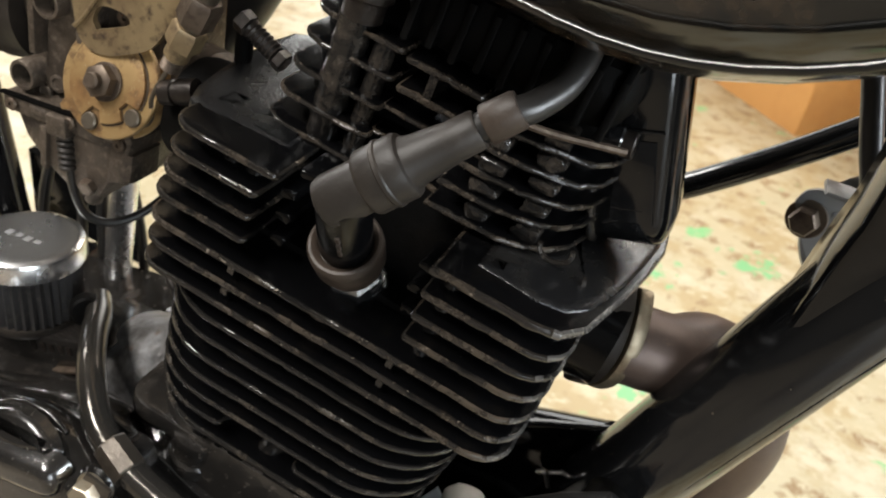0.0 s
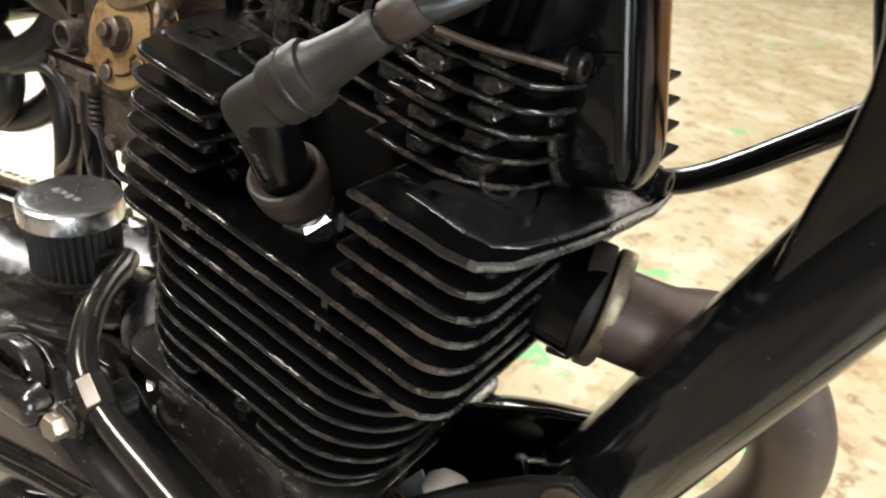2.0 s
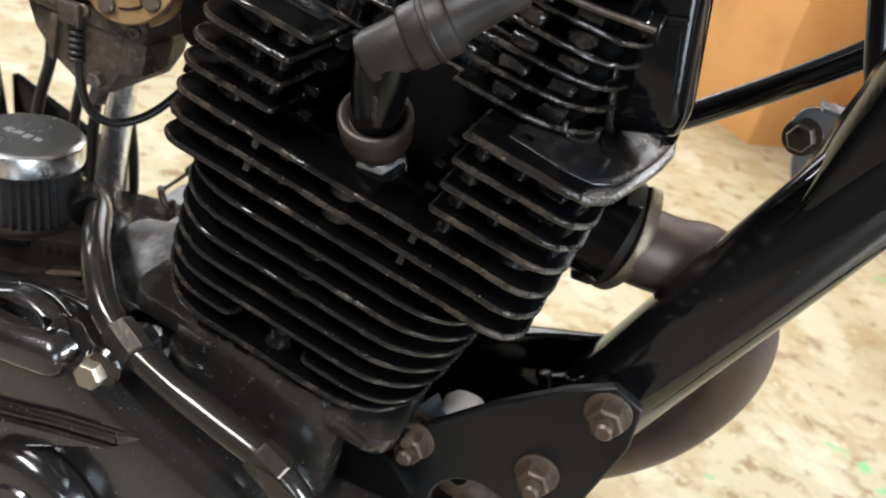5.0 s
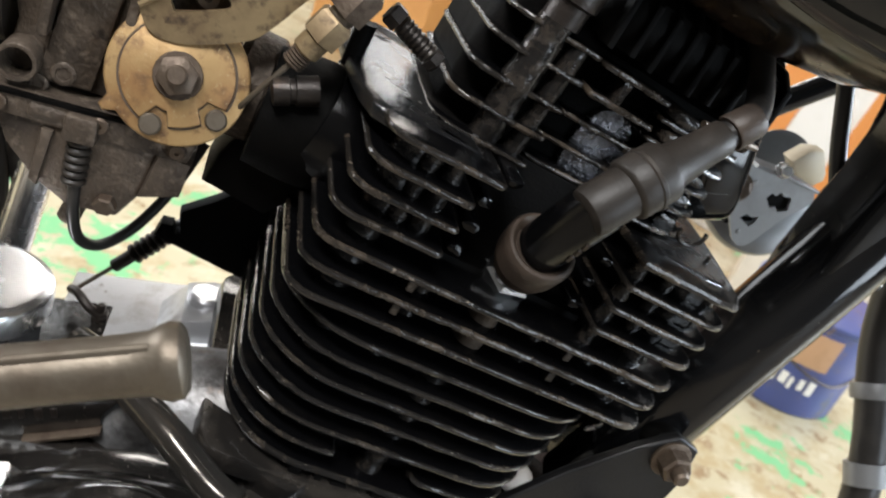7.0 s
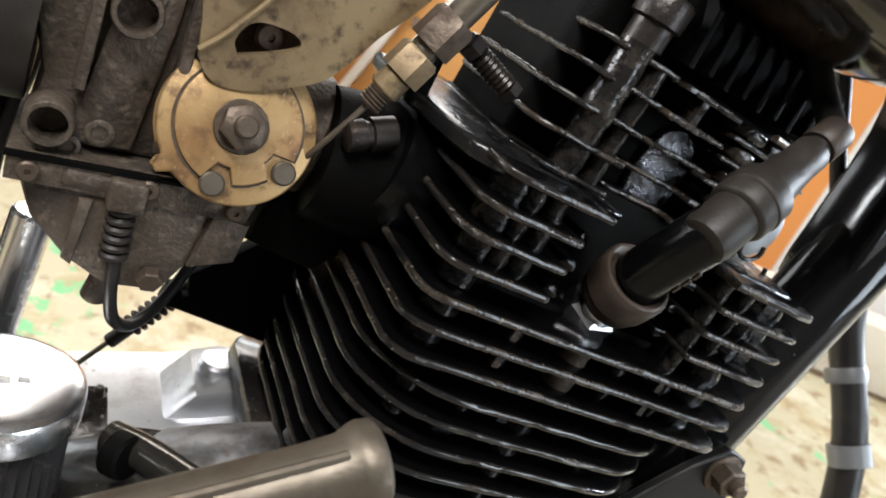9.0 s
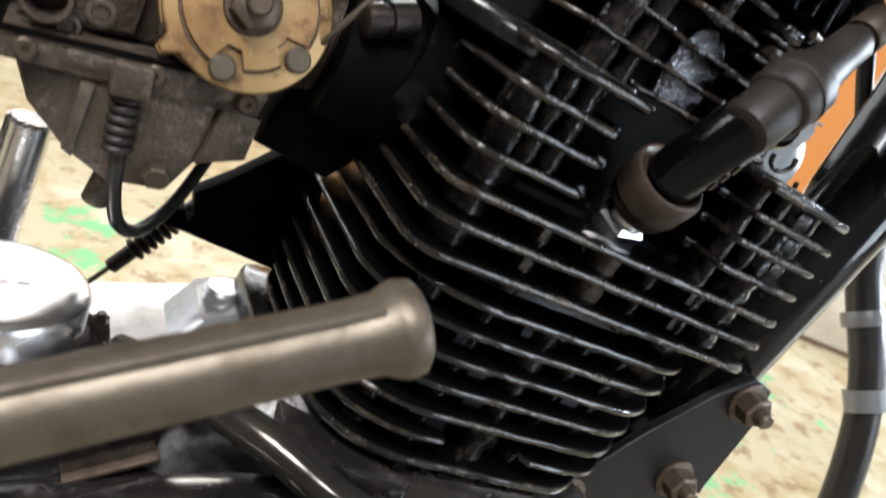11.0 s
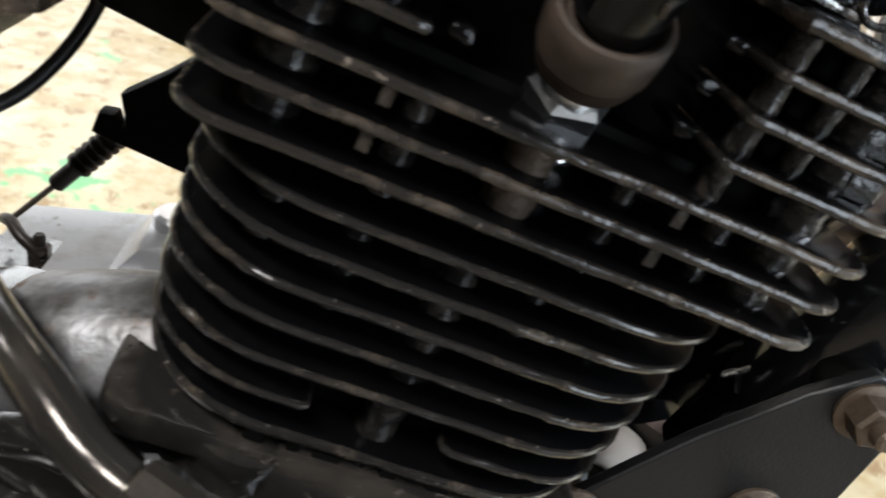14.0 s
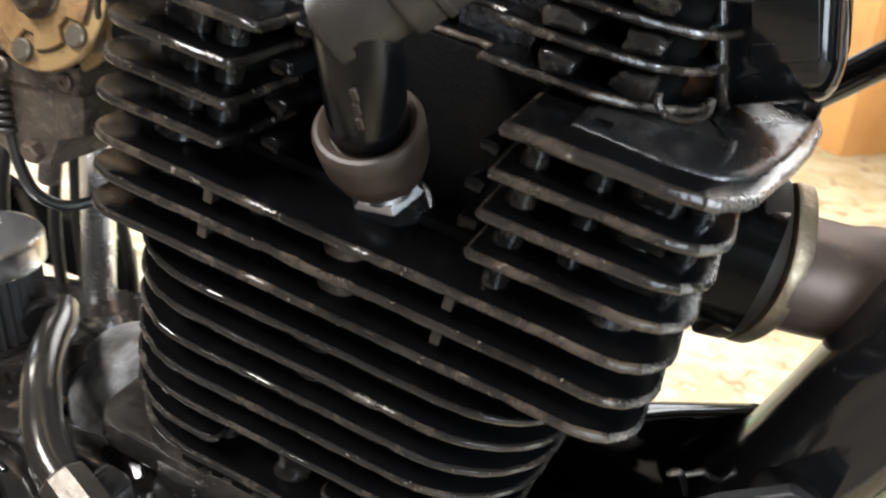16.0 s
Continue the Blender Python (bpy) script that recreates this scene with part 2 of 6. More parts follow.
def splash(m, spots, colour):
    """Paint spilt on the floor: ragged patches (x, y, radius) laid over the surface's colour."""
    nt = m.node_tree
    b = nt.nodes["Principled BSDF"]
    tc = nt.nodes.new("ShaderNodeNewGeometry")
    n = nt.nodes.new("ShaderNodeTexNoise")
    n.inputs["Scale"].default_value, n.inputs["Detail"].default_value, n.inputs["Roughness"].default_value = 26, 8, 0.66
    nt.links.new(tc.outputs["Position"], n.inputs["Vector"])
    total = None
    for x, y, r in spots:
        far = nt.nodes.new("ShaderNodeVectorMath")
        far.operation = "DISTANCE"
        far.inputs[1].default_value = (x, y, 0)
        nt.links.new(tc.outputs["Position"], far.inputs[0])
        k = nt.nodes.new("ShaderNodeMapRange")
        k.inputs["From Min"].default_value, k.inputs["From Max"].default_value = r * 1.9, 0.0
        nt.links.new(far.outputs["Value"], k.inputs["Value"])
        if total is None:
            total = k.outputs[0]
        else:
            most = nt.nodes.new("ShaderNodeMath")
            most.operation = "MAXIMUM"
            nt.links.new(total, most.inputs[0])
            nt.links.new(k.outputs[0], most.inputs[1])
            total = most.outputs[0]
    both = nt.nodes.new("ShaderNodeMath")
    both.operation = "MULTIPLY_ADD"
    nt.links.new(n.outputs["Fac"], both.inputs[0])
    both.inputs[1].default_value = 3.2
    nt.links.new(total, both.inputs[2])
    edge = nt.nodes.new("ShaderNodeMapRange")
    edge.inputs["From Min"].default_value, edge.inputs["From Max"].default_value = 2.28, 2.42
    nt.links.new(both.outputs[0], edge.inputs["Value"])
    mix = nt.nodes.new("ShaderNodeMix")
    mix.data_type = "RGBA"
    was = b.inputs["Base Color"].links[0].from_socket
    nt.links.new(edge.outputs[0], mix.inputs["Factor"])
    nt.links.new(was, mix.inputs["A"])
    mix.inputs["B"].default_value = (*colour, 1)
    nt.links.new(mix.outputs["Result"], b.inputs["Base Color"])


splash(FLOOR, [(-0.49, 1.05, 0.07), (-0.38, 0.95, 0.08), (-0.29, 0.91, 0.07), (-0.31, 0.98, 0.05), (-0.21, 1.00, 0.05), (-0.26, 0.83, 0.05), (-0.60, 1.01, 0.05), (0.0, 1.16, 0.05), (0.14, 1.28, 0.05), (0.02, 0.86, 0.04), (0.65, 0.78, 0.07), (0.53, 0.64, 0.05), (0.86, 0.88, 0.06), (0.41, 1.60, 0.07), (0.57, 1.26, 0.06), (-0.20, 1.12, 0.06), (-0.04, 1.19, 0.05)], (0.17, 0.44, 0.20))

# ---- building helpers ----
Y0 = 0.2747                     # centre plane of the machine
LEAN_FWD = radians(11.7)        # the cylinder leans forward
AX = Vector((math.sin(LEAN_FWD), 0, math.cos(LEAN_FWD)))
FW = Vector((AX.z, 0, -AX.x))
C0 = Vector((-0.090, Y0, 0.3936))
CYL = Matrix(((FW.x, 0, AX.x, C0.x), (0, 1, 0, C0.y), (FW.z, 0, AX.z, C0.z), (0, 0, 0, 1)))
ORIGIN = {}


def thing(name, at, label, category, group="", kind=""):
    ob = new(name)
    ob.empty_display_size = 0.02
    ob.location = at
    ORIGIN[ob.name] = Vector(at)
    return tagged(ob, label, category, group, kind)


def part(name, bm, mat, parent, label="", smooth=True, angle=40):
    """Links a bmesh, built in the room's own coordinates, as one mesh under its thing."""
    o = ORIGIN[parent.name]
    bmesh.ops.translate(bm, vec=-o, verts=bm.verts)
    bmesh.ops.recalc_face_normals(bm, faces=bm.faces)
    me = bpy.data.meshes.new(name)
    if smooth:
        for f in bm.faces:
            f.smooth = True
        lim = radians(angle)
        for e in bm.edges:
            if len(e.link_faces) == 2 and e.calc_face_angle(0) > lim:
                e.smooth = False
    bm.to_mesh(me)
    bm.free()
    for m in (mat if isinstance(mat, (list, tuple)) else [mat]):
        me.materials.append(m)
    ob = new(name, me)
    ob.parent = parent
    ORIGIN[ob.name] = o
    if label:
        ob["label"] = label
    return ob


def lone(name, bm, mat, label, category, group="", kind="", smooth=True):
    """A thing of a single mesh."""
    c = sum((v.co for v in bm.verts), Vector()) / len(bm.verts)
    c.z = min(v.co.z for v in bm.verts)
    e = new(name)
    ORIGIN[e.name] = c
    ob = part(name, bm, mat, e, "", smooth)
    bpy.data.objects.remove(e)
    ob.name = name
    ob.location = c
    ORIGIN[ob.name] = c
    return tagged(ob, label, category, group, kind)


def basis(axis, up=(0, 0, 1)):
    z = Vector(axis).normalized()
    u = Vector(up)
    if abs(z.dot(u)) > 0.98:
        u = Vector((1, 0, 0))
    x = u.cross(z).normalized()
    return x, z.cross(x), z


def turned(bm, p, axis, profile, n=24, mat=0, up=(0, 0, 1)):
    """A turned body: profile rows (distance along the axis, radius)."""
    x, y, z = basis(axis, up)
    p = Vector(p)
    rings = []
    for h, r in profile:
        if r <= 1e-6:
            rings.append([bm.verts.new(p + z * h)])
        else:
            rings.append([bm.verts.new(p + z * h + (x * math.cos(2 * math.pi * i / n) + y * math.sin(2 * math.pi * i / n)) * r) for i in range(n)])
    faces = []
    for a, b in zip(rings, rings[1:]):
        for i in range(n):
            j = (i + 1) % n
            q = [a[i % len(a)], a[j % len(a)], b[j % len(b)], b[i % len(b)]]
            q = list(dict.fromkeys(q))
            if len(q) > 2:
                faces.append(bm.faces.new(q))
    for r in (rings[0], rings[-1]):
        if len(r) > 2:
            faces.append(bm.faces.new(r))
    for f in faces:
        f.material_index = mat
    return bm


def rod(bm, a, b, r, n=16, bev=0.15, mat=0):
    a, b = Vector(a), Vector(b)
    h = (b - a).length
    c = r * bev
    return turned(bm, a, b - a, [(0, 0), (0, r - c), (c, r), (h - c, r), (h, r - c), (h, 0)], n, mat)


def glide(points, steps=8):
    """Points along a smooth curve through the points."""
    p = [Vector(q) for q in points]
    p = [2 * p[0] - p[1]] + p + [2 * p[-1] - p[-2]]
    out = []
    for i in range(1, len(p) - 2):
        for k in range(steps):
            t = k / steps
            out.append(0.5 * (2 * p[i] + (p[i + 1] - p[i - 1]) * t + (2 * p[i - 1] - 5 * p[i] + 4 * p[i + 1] - p[i + 2]) * t * t + (3 * p[i] - p[i - 1] - 3 * p[i + 1] + p[i + 2]) * t ** 3))
    return out + [p[-2]]


def tube(bm, points, r, n=14, steps=8, mat=0, smooth=True):
    """A pipe along a curve; r: a number or a function of 0..1."""
    c = glide(points, steps) if smooth else [Vector(q) for q in points]
    rings, x = [], None
    for i, q in enumerate(c):
        z = (c[min(i + 1, len(c) - 1)] - c[max(i - 1, 0)]).normalized()
        x = basis(z)[0] if x is None else (x - z * x.dot(z)).normalized()
        y = z.cross(x)
        rr = r(i / (len(c) - 1)) if callable(r) else r
        rings.append([bm.verts.new(q + (x * math.cos(2 * math.pi * k / n) + y * math.sin(2 * math.pi * k / n)) * rr) for k in range(n)])
    for a, b in zip(rings, rings[1:]):
        for k in range(n):
            bm.faces.new((a[k], a[(k + 1) % n], b[(k + 1) % n], b[k])).material_index = mat
    bm.faces.new(rings[0]).material_index = mat
    bm.faces.new(rings[-1]).material_index = mat
    return bm


def slab(bm, outline, lo, hi, bev=0.0, m=None, axis="z", mat=0, rim=None, levels=None):
    """An outline (list of pairs) raised from lo to hi along an axis, its rims rounded by bev. m: a matrix for the whole."""
    put = {"z": lambda a, b, h: (a, b, h), "y": lambda a, b, h: (a, h, b), "x": lambda a, b, h: (h, a, b)}[axis]
    n = len(outline)
    cx, cy = sum(p[0] for p in outline) / n, sum(p[1] for p in outline) / n
    area = sum(outline[i][0] * outline[(i + 1) % n][1] - outline[(i + 1) % n][0] * outline[i][1] for i in range(n))
    sg = 1 if area > 0 else -1

    def inset(d):
        if d == 0:
            return outline
        out = []
        for i in range(n):
            a, b, c = Vector(outline[i - 1]), Vector(outline[i]), Vector(outline[(i + 1) % n])
            d1, d2 = (b - a), (c - b)
            d1 = d1.normalized() if d1.length > 1e-9 else d2.normalized()
            d2 = d2.normalized() if d2.length > 1e-9 else d1
            nn = Vector((-d1.y - d2.y, d1.x + d2.x)) * sg
            nn = nn.normalized() if nn.length > 1e-6 else Vector((0, 0))
            k = 1 / max(0.5, nn.dot(Vector((-d1.y, d1.x)) * sg))
            out.append((b.x + nn.x * d * k, b.y + nn.y * d * k))
        return out
    if levels:
        lv = levels
    elif bev > 0:
        c = 0.293 * bev
        lv = [(bev, lo), (c, lo + c), (0, lo + bev), (0, hi - bev), (c, hi - c), (bev, hi)] if hi - lo > 2.05 * bev else [(bev, lo), (c, lo + c), (0, (lo + hi) / 2), (c, hi - c), (bev, hi)]
    else:
        lv = [(0, lo), (0, hi)]
    rings = [[bm.verts.new(put(a, b, h)) for a, b in inset(d)] for d, h in lv]
    faces = []
    for a, b in zip(rings, rings[1:]):
        for i in range(n):
            f = bm.faces.new((a[i], a[(i + 1) % n], b[(i + 1) % n], b[i]))
            f.material_index = mat if rim is None else rim
            faces.append(f)
    for r in (rings[0], rings[-1]):
        f = bm.faces.new(r)
        f.material_index = mat
    if m is not None:
        bmesh.ops.transform(bm, matrix=m, verts=[v for r in rings for v in r])
    return bm


def rounded(x0, y0, x1, y1, r, n=5):
    """A rectangle's outline with round corners; r: one radius or four (from x0,y0 round)."""
    rs = r if isinstance(r, (list, tuple)) else [r] * 4
    out = []
    for (cx, cy, a), q in zip(((x0, y0, 180), (x1, y0, 270), (x1, y1, 0), (x0, y1, 90)), rs):
        ox = cx + q if cx == x0 else cx - q
        oy = cy + q if cy == y0 else cy - q
        for k in range(n + 1):
            t = radians(a + 90 * k / n)
            out.append((ox + q * math.cos(t), oy + q * math.sin(t)))
    return out


def circle(cx, cy, r, n=24):
    return [(cx + r * math.cos(2 * math.pi * i / n), cy + r * math.sin(2 * math.pi * i / n)) for i in range(n)]


def brick(bm, lo, hi, bev=0.001, m=None, mat=0):
    return slab(bm, [(lo[0], lo[1]), (hi[0], lo[1]), (hi[0], hi[1]), (lo[0], hi[1])], lo[2], hi[2], bev, m, "z", mat)


def hex_bolt(bm, p, axis, af=0.010, height=0.006, washer=0.0, stud=0.0, mat=0, spin=0.0):
    """A bolt head on p: hexagon with a chamfered top, an optional washer under it and stud end on it."""
    x, y, z = basis(axis)
    p = Vector(p)
    h0 = 0.0
    if washer:
        turned(bm, p, axis, [(0, 0), (0, washer), (0.0012, washer), (0.0015, washer * 0.96), (0.0015, 0)], 20, mat)
        h0 = 0.0015
    rc = af / 2 / math.cos(math.pi / 6)
    rings = []
    for h, k in ((h0, 1), (h0 + height * 0.86, 1), (h0 + height, 0.84)):
        rings.append([bm.verts.new(p + z * h + (x * math.cos(math.pi / 3 * i + spin) + y * math.sin(math.pi / 3 * i + spin)) * rc * k) for i in range(6)])
    for a, b in zip(rings, rings[1:]):
        for i in range(6):
            bm.faces.new((a[i], a[(i + 1) % 6], b[(i + 1) % 6], b[i])).material_index = mat
    bm.faces.new(rings[-1]).material_index = mat
    bm.faces.new(rings[0]).material_index = mat
    if stud:
        turned(bm, p + z * (h0 + height * 0.9), axis, [(0, 0), (0, af * 0.3), (stud * 0.8, af * 0.3), (stud, af * 0.22), (stud, 0)], 14, mat)
    return bm


def B():
    return bmesh.new()


# ---- room ----
def room():
    bm = B()
    bmesh.ops.create_grid(bm, x_segments=2, y_segments=2, size=1)
    for v in bm.verts:
        v.co = Vector((v.co.x * 3.2 - 0.2, v.co.y * 2.125 + 2.175, 0))
    lone("floor", bm, FLOOR, "tan worn floor blotched with green paint", "floor", kind="structure")
    # Unseen front floor, its colour darkened to keep reflections in the engine dark.
    bm = B()
    bmesh.ops.create_grid(bm, x_segments=2, y_segments=2, size=1)
    for v in bm.verts:
        v.co = Vector((v.co.x * 3.2 - 0.2, v.co.y * 1.175 - 1.125, 0))
    lone("floor_front", bm, DARK_FLOOR, "dark unseen floor beside the motorcycle, added to darken reflections", "floor", kind="structure")
    for nm, lo, hi in (("wall_north", (-1.1, 4.3, 0), (0.7, 4.4, 2.5)), ("wall_north_east", (1.9, 4.3, 0), (3.0, 4.4, 2.5)), ("wall_north_east_sill", (0.7, 4.3, 0), (1.9, 4.4, 1.05)), ("wall_north_east_head", (0.7, 4.3, 2.2), (1.9, 4.4, 2.5)), ("wall_north_end", (-3.4, 4.3, 0), (-2.6, 4.4, 2.5)), ("wall_north_sill", (-2.6, 4.3, 0), (-1.1, 4.4, 0.6)), ("wall_north_head", (-2.6, 4.3, 2.1), (-1.1, 4.4, 2.5)), ("wall_south", (-3.4, -2.4, 0), (1.5, -2.3, 2.5)), ("wall_south_head", (1.5, -2.4, 2.0), (2.8, -2.3, 2.5)), ("wall_south_jamb", (2.8, -2.4, 0), (3.0, -2.3, 2.5)), ("wall_west", (-3.5, -2.4, 0), (-3.4, 1.05, 2.5)), ("wall_west_end", (-3.5, 2.55, 0), (-3.4, 4.4, 2.5)), ("wall_west_sill", (-3.5, 1.05, 0), (-3.4, 2.55, 0.85)), ("wall_west_head", (-3.5, 1.05, 2.25), (-3.4, 2.55, 2.5)), ("wall_east", (3.0, 0.85, 0), (3.1, 4.4, 2.5)), ("wall_east_end", (3.0, -2.4, 0), (3.1, -0.65, 2.5)), ("wall_east_sill", (3.0, -0.65, 0), (3.1, 0.85, 0.55)), ("wall_east_head", (3.0, -0.65, 1.95), (3.1, 0.85, 2.5))):
        lone(nm, brick(B(), lo, hi, 0), WALL, "plain dark painted workshop wall", "wall", kind="structure")
    win = thing("door_1", (2.15, -2.35, 0.0), "white framed open daylight doorway in the workshop wall", "doorway", kind="structure")
    for lo, hi in (((1.5, -2.37, 1.95), (2.8, -2.33, 2.0)), ((1.5, -2.37, 0.0), (1.55, -2.33, 1.95)), ((2.75, -2.37, 0.0), (2.8, -2.33, 1.95))):
        part("door_frame", brick(B(), lo, hi, 0.004), WHITE, win)
    win = thing("window_1", (-1.85, 4.35, 0.6), "white framed daylight window in the far workshop wall", "window", kind="structure")
    for lo, hi in (((-2.6, 4.33, 0.6), (-1.1, 4.37, 0.65)), ((-2.6, 4.33, 2.05), (-1.1, 4.37, 2.1)), ((-2.6, 4.33, 0.65), (-2.55, 4.37, 2.05)), ((-1.15, 4.33, 0.65), (-1.1, 4.37, 2.05)), ((-1.875, 4.33, 0.65), (-1.825, 4.37, 2.05))):
        part("window_frame", brick(B(), lo, hi, 0.004), WHITE, win)
    win = thing("window_2", (-3.45, 1.80, 0.85), "white framed daylight window in the side wall", "window", kind="structure")
    for lo, hi in (((-3.47, 1.05, 0.85), (-3.43, 2.55, 0.90)), ((-3.47, 1.05, 2.20), (-3.43, 2.55, 2.25)), ((-3.47, 1.05, 0.90), (-3.43, 1.10, 2.20)), ((-3.47, 2.50, 0.90), (-3.43, 2.55, 2.20)), ((-3.47, 1.775, 0.90), (-3.43, 1.825, 2.20))):
        part("window_frame", brick(B(), lo, hi, 0.004), WHITE, win)
    win = thing("window_3", (3.05, 0.10, 0.55), "white framed daylight window in the east wall", "window", kind="structure")
    for lo, hi in (((3.03, -0.65, 0.55), (3.07, 0.85, 0.60)), ((3.03, -0.65, 1.90), (3.07, 0.85, 1.95)), ((3.03, -0.65, 0.60), (3.07, -0.60, 1.90)), ((3.03, 0.80, 0.60), (3.07, 0.85, 1.90)), ((3.03, 0.075, 0.60), (3.07, 0.125, 1.90))):
        part("window_frame", brick(B(), lo, hi, 0.004), WHITE, win)
    win = thing("window_4", (1.30, 4.35, 1.05), "white framed daylight window beside the far wall's corner", "window", kind="structure")
    for lo, hi in (((0.7, 4.33, 1.05), (1.9, 4.37, 1.10)), ((0.7, 4.33, 2.15), (1.9, 4.37, 2.2)), ((0.7, 4.33, 1.10), (0.75, 4.37, 2.15)), ((1.85, 4.33, 1.10), (1.9, 4.37, 2.15))):
        part("window_frame", brick(B(), lo, hi, 0.004), WHITE, win)
    lone("ceiling", brick(B(), (-3.4, -2.3, 2.5), (3.0, 4.3, 2.6), 0), WALL, "plain dark painted workshop ceiling", "ceiling", kind="structure")


room()

# ---- the engine ----
HEAD_V = [0.0450, 0.0556, 0.0660]            # full head fins
UP_V = [0.0776, 0.0878, 0.0978, 0.1084]      # fins cut away round the plug
BARREL_V = [0.0340, 0.0238, 0.0136, 0.0033, -0.0070]
UL, UR, YF, YH, YB = -0.1025, 0.0575, -0.0640, -0.0656, 0.064

engine = thing("engine", (-0.10, Y0, 0.20), "black painted air-cooled single-cylinder motorcycle engine with dusty fins", "engine")


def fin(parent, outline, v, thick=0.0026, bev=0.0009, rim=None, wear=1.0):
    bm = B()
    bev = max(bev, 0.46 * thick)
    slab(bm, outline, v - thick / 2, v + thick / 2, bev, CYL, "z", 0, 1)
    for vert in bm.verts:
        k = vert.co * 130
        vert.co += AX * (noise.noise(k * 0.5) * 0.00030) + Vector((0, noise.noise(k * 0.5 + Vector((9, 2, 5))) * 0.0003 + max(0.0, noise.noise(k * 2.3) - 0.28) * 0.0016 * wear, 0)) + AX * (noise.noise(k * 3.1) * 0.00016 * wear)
    # worn metal tone on the outer front corner, lightened to carry its highlights
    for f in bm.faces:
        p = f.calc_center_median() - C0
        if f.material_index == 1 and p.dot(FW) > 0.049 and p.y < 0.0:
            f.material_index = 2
    return part("cooling_fin", bm, [BLACK, rim or EDGE, BRIGHT_CORNER], parent, "", True, 35)


def dense(outline, step=0.0028):
    """The same outline with more points along it."""
    out = []
    for i, p in enumerate(outline):
        q = outline[(i + 1) % len(outline)]
        n = max(1, int(math.hypot(q[0] - p[0], q[1] - p[1]) / step))
        out += [(p[0] + (q[0] - p[0]) * k / n, p[1] + (q[1] - p[1]) * k / n) for k in range(n)]
    return out


def block(parent, name, outline, lo, hi, bev, mat, label="", levels=None):
    return part(name, slab(B(), outline, lo, hi, bev, CYL, levels=levels), mat, parent, label)


def pillar(parent, u, y, r, lo, hi, name="stud_pillar", mat=None):
    n = max(2, int((hi - lo) / 0.0022))
    rows = [(0, 0)] + [((hi - lo) * k / n, r * (0.95 + 0.14 * noise.noise(Vector((u * 300, k * 0.83, y * 90))))) for k in range(n + 1)] + [(hi - lo, 0)]
    bm = turned(B(), CYL @ Vector((u, y, lo)), AX, rows, 14)
    for vert in bm.verts:
        vert.co += Vector((noise.noise(vert.co * 330), noise.noise(vert.co * 330 + Vector((4, 7, 1))), 0)) * r * 0.09
    part(name, bm, mat or DUSTY, parent)


def lump(u0, u1, y0, y1, v0, v1):
    """A rough cast knob between two fins."""
    cu, cv, out = (u0 + u1) / 2, (v0 + v1) / 2, []
    for k in range(16):
        t = 2 * math.pi * k / 16
        r = 0.92 + 0.30 * noise.noise(Vector((cu * 900 + math.cos(t) * 1.3, cv * 900 + math.sin(t) * 1.3, 3.7)))
        out.append((cu + (u1 - u0) / 2 * r * math.copysign(abs(math.cos(t)) ** 0.7, math.cos(t)), cv + (v1 - v0) / 2 * r * math.copysign(abs(math.sin(t)) ** 0.7, math.sin(t))))
    bm = slab(B(), out, y0, y1, min(u1 - u0, v1 - v0) * 0.24, CYL, "y")
    for vert in bm.verts:
        vert.co.y += 0.0011 * noise.noise(vert.co * 260)
    return bm


def web(parent, u, v0, v1, y0, y1, w=0.0026):
    part("web", brick(B(), (u - w / 2, y0, v0), (u + w / 2, y1, v1), 0.0005, CYL), DUSTY, parent)


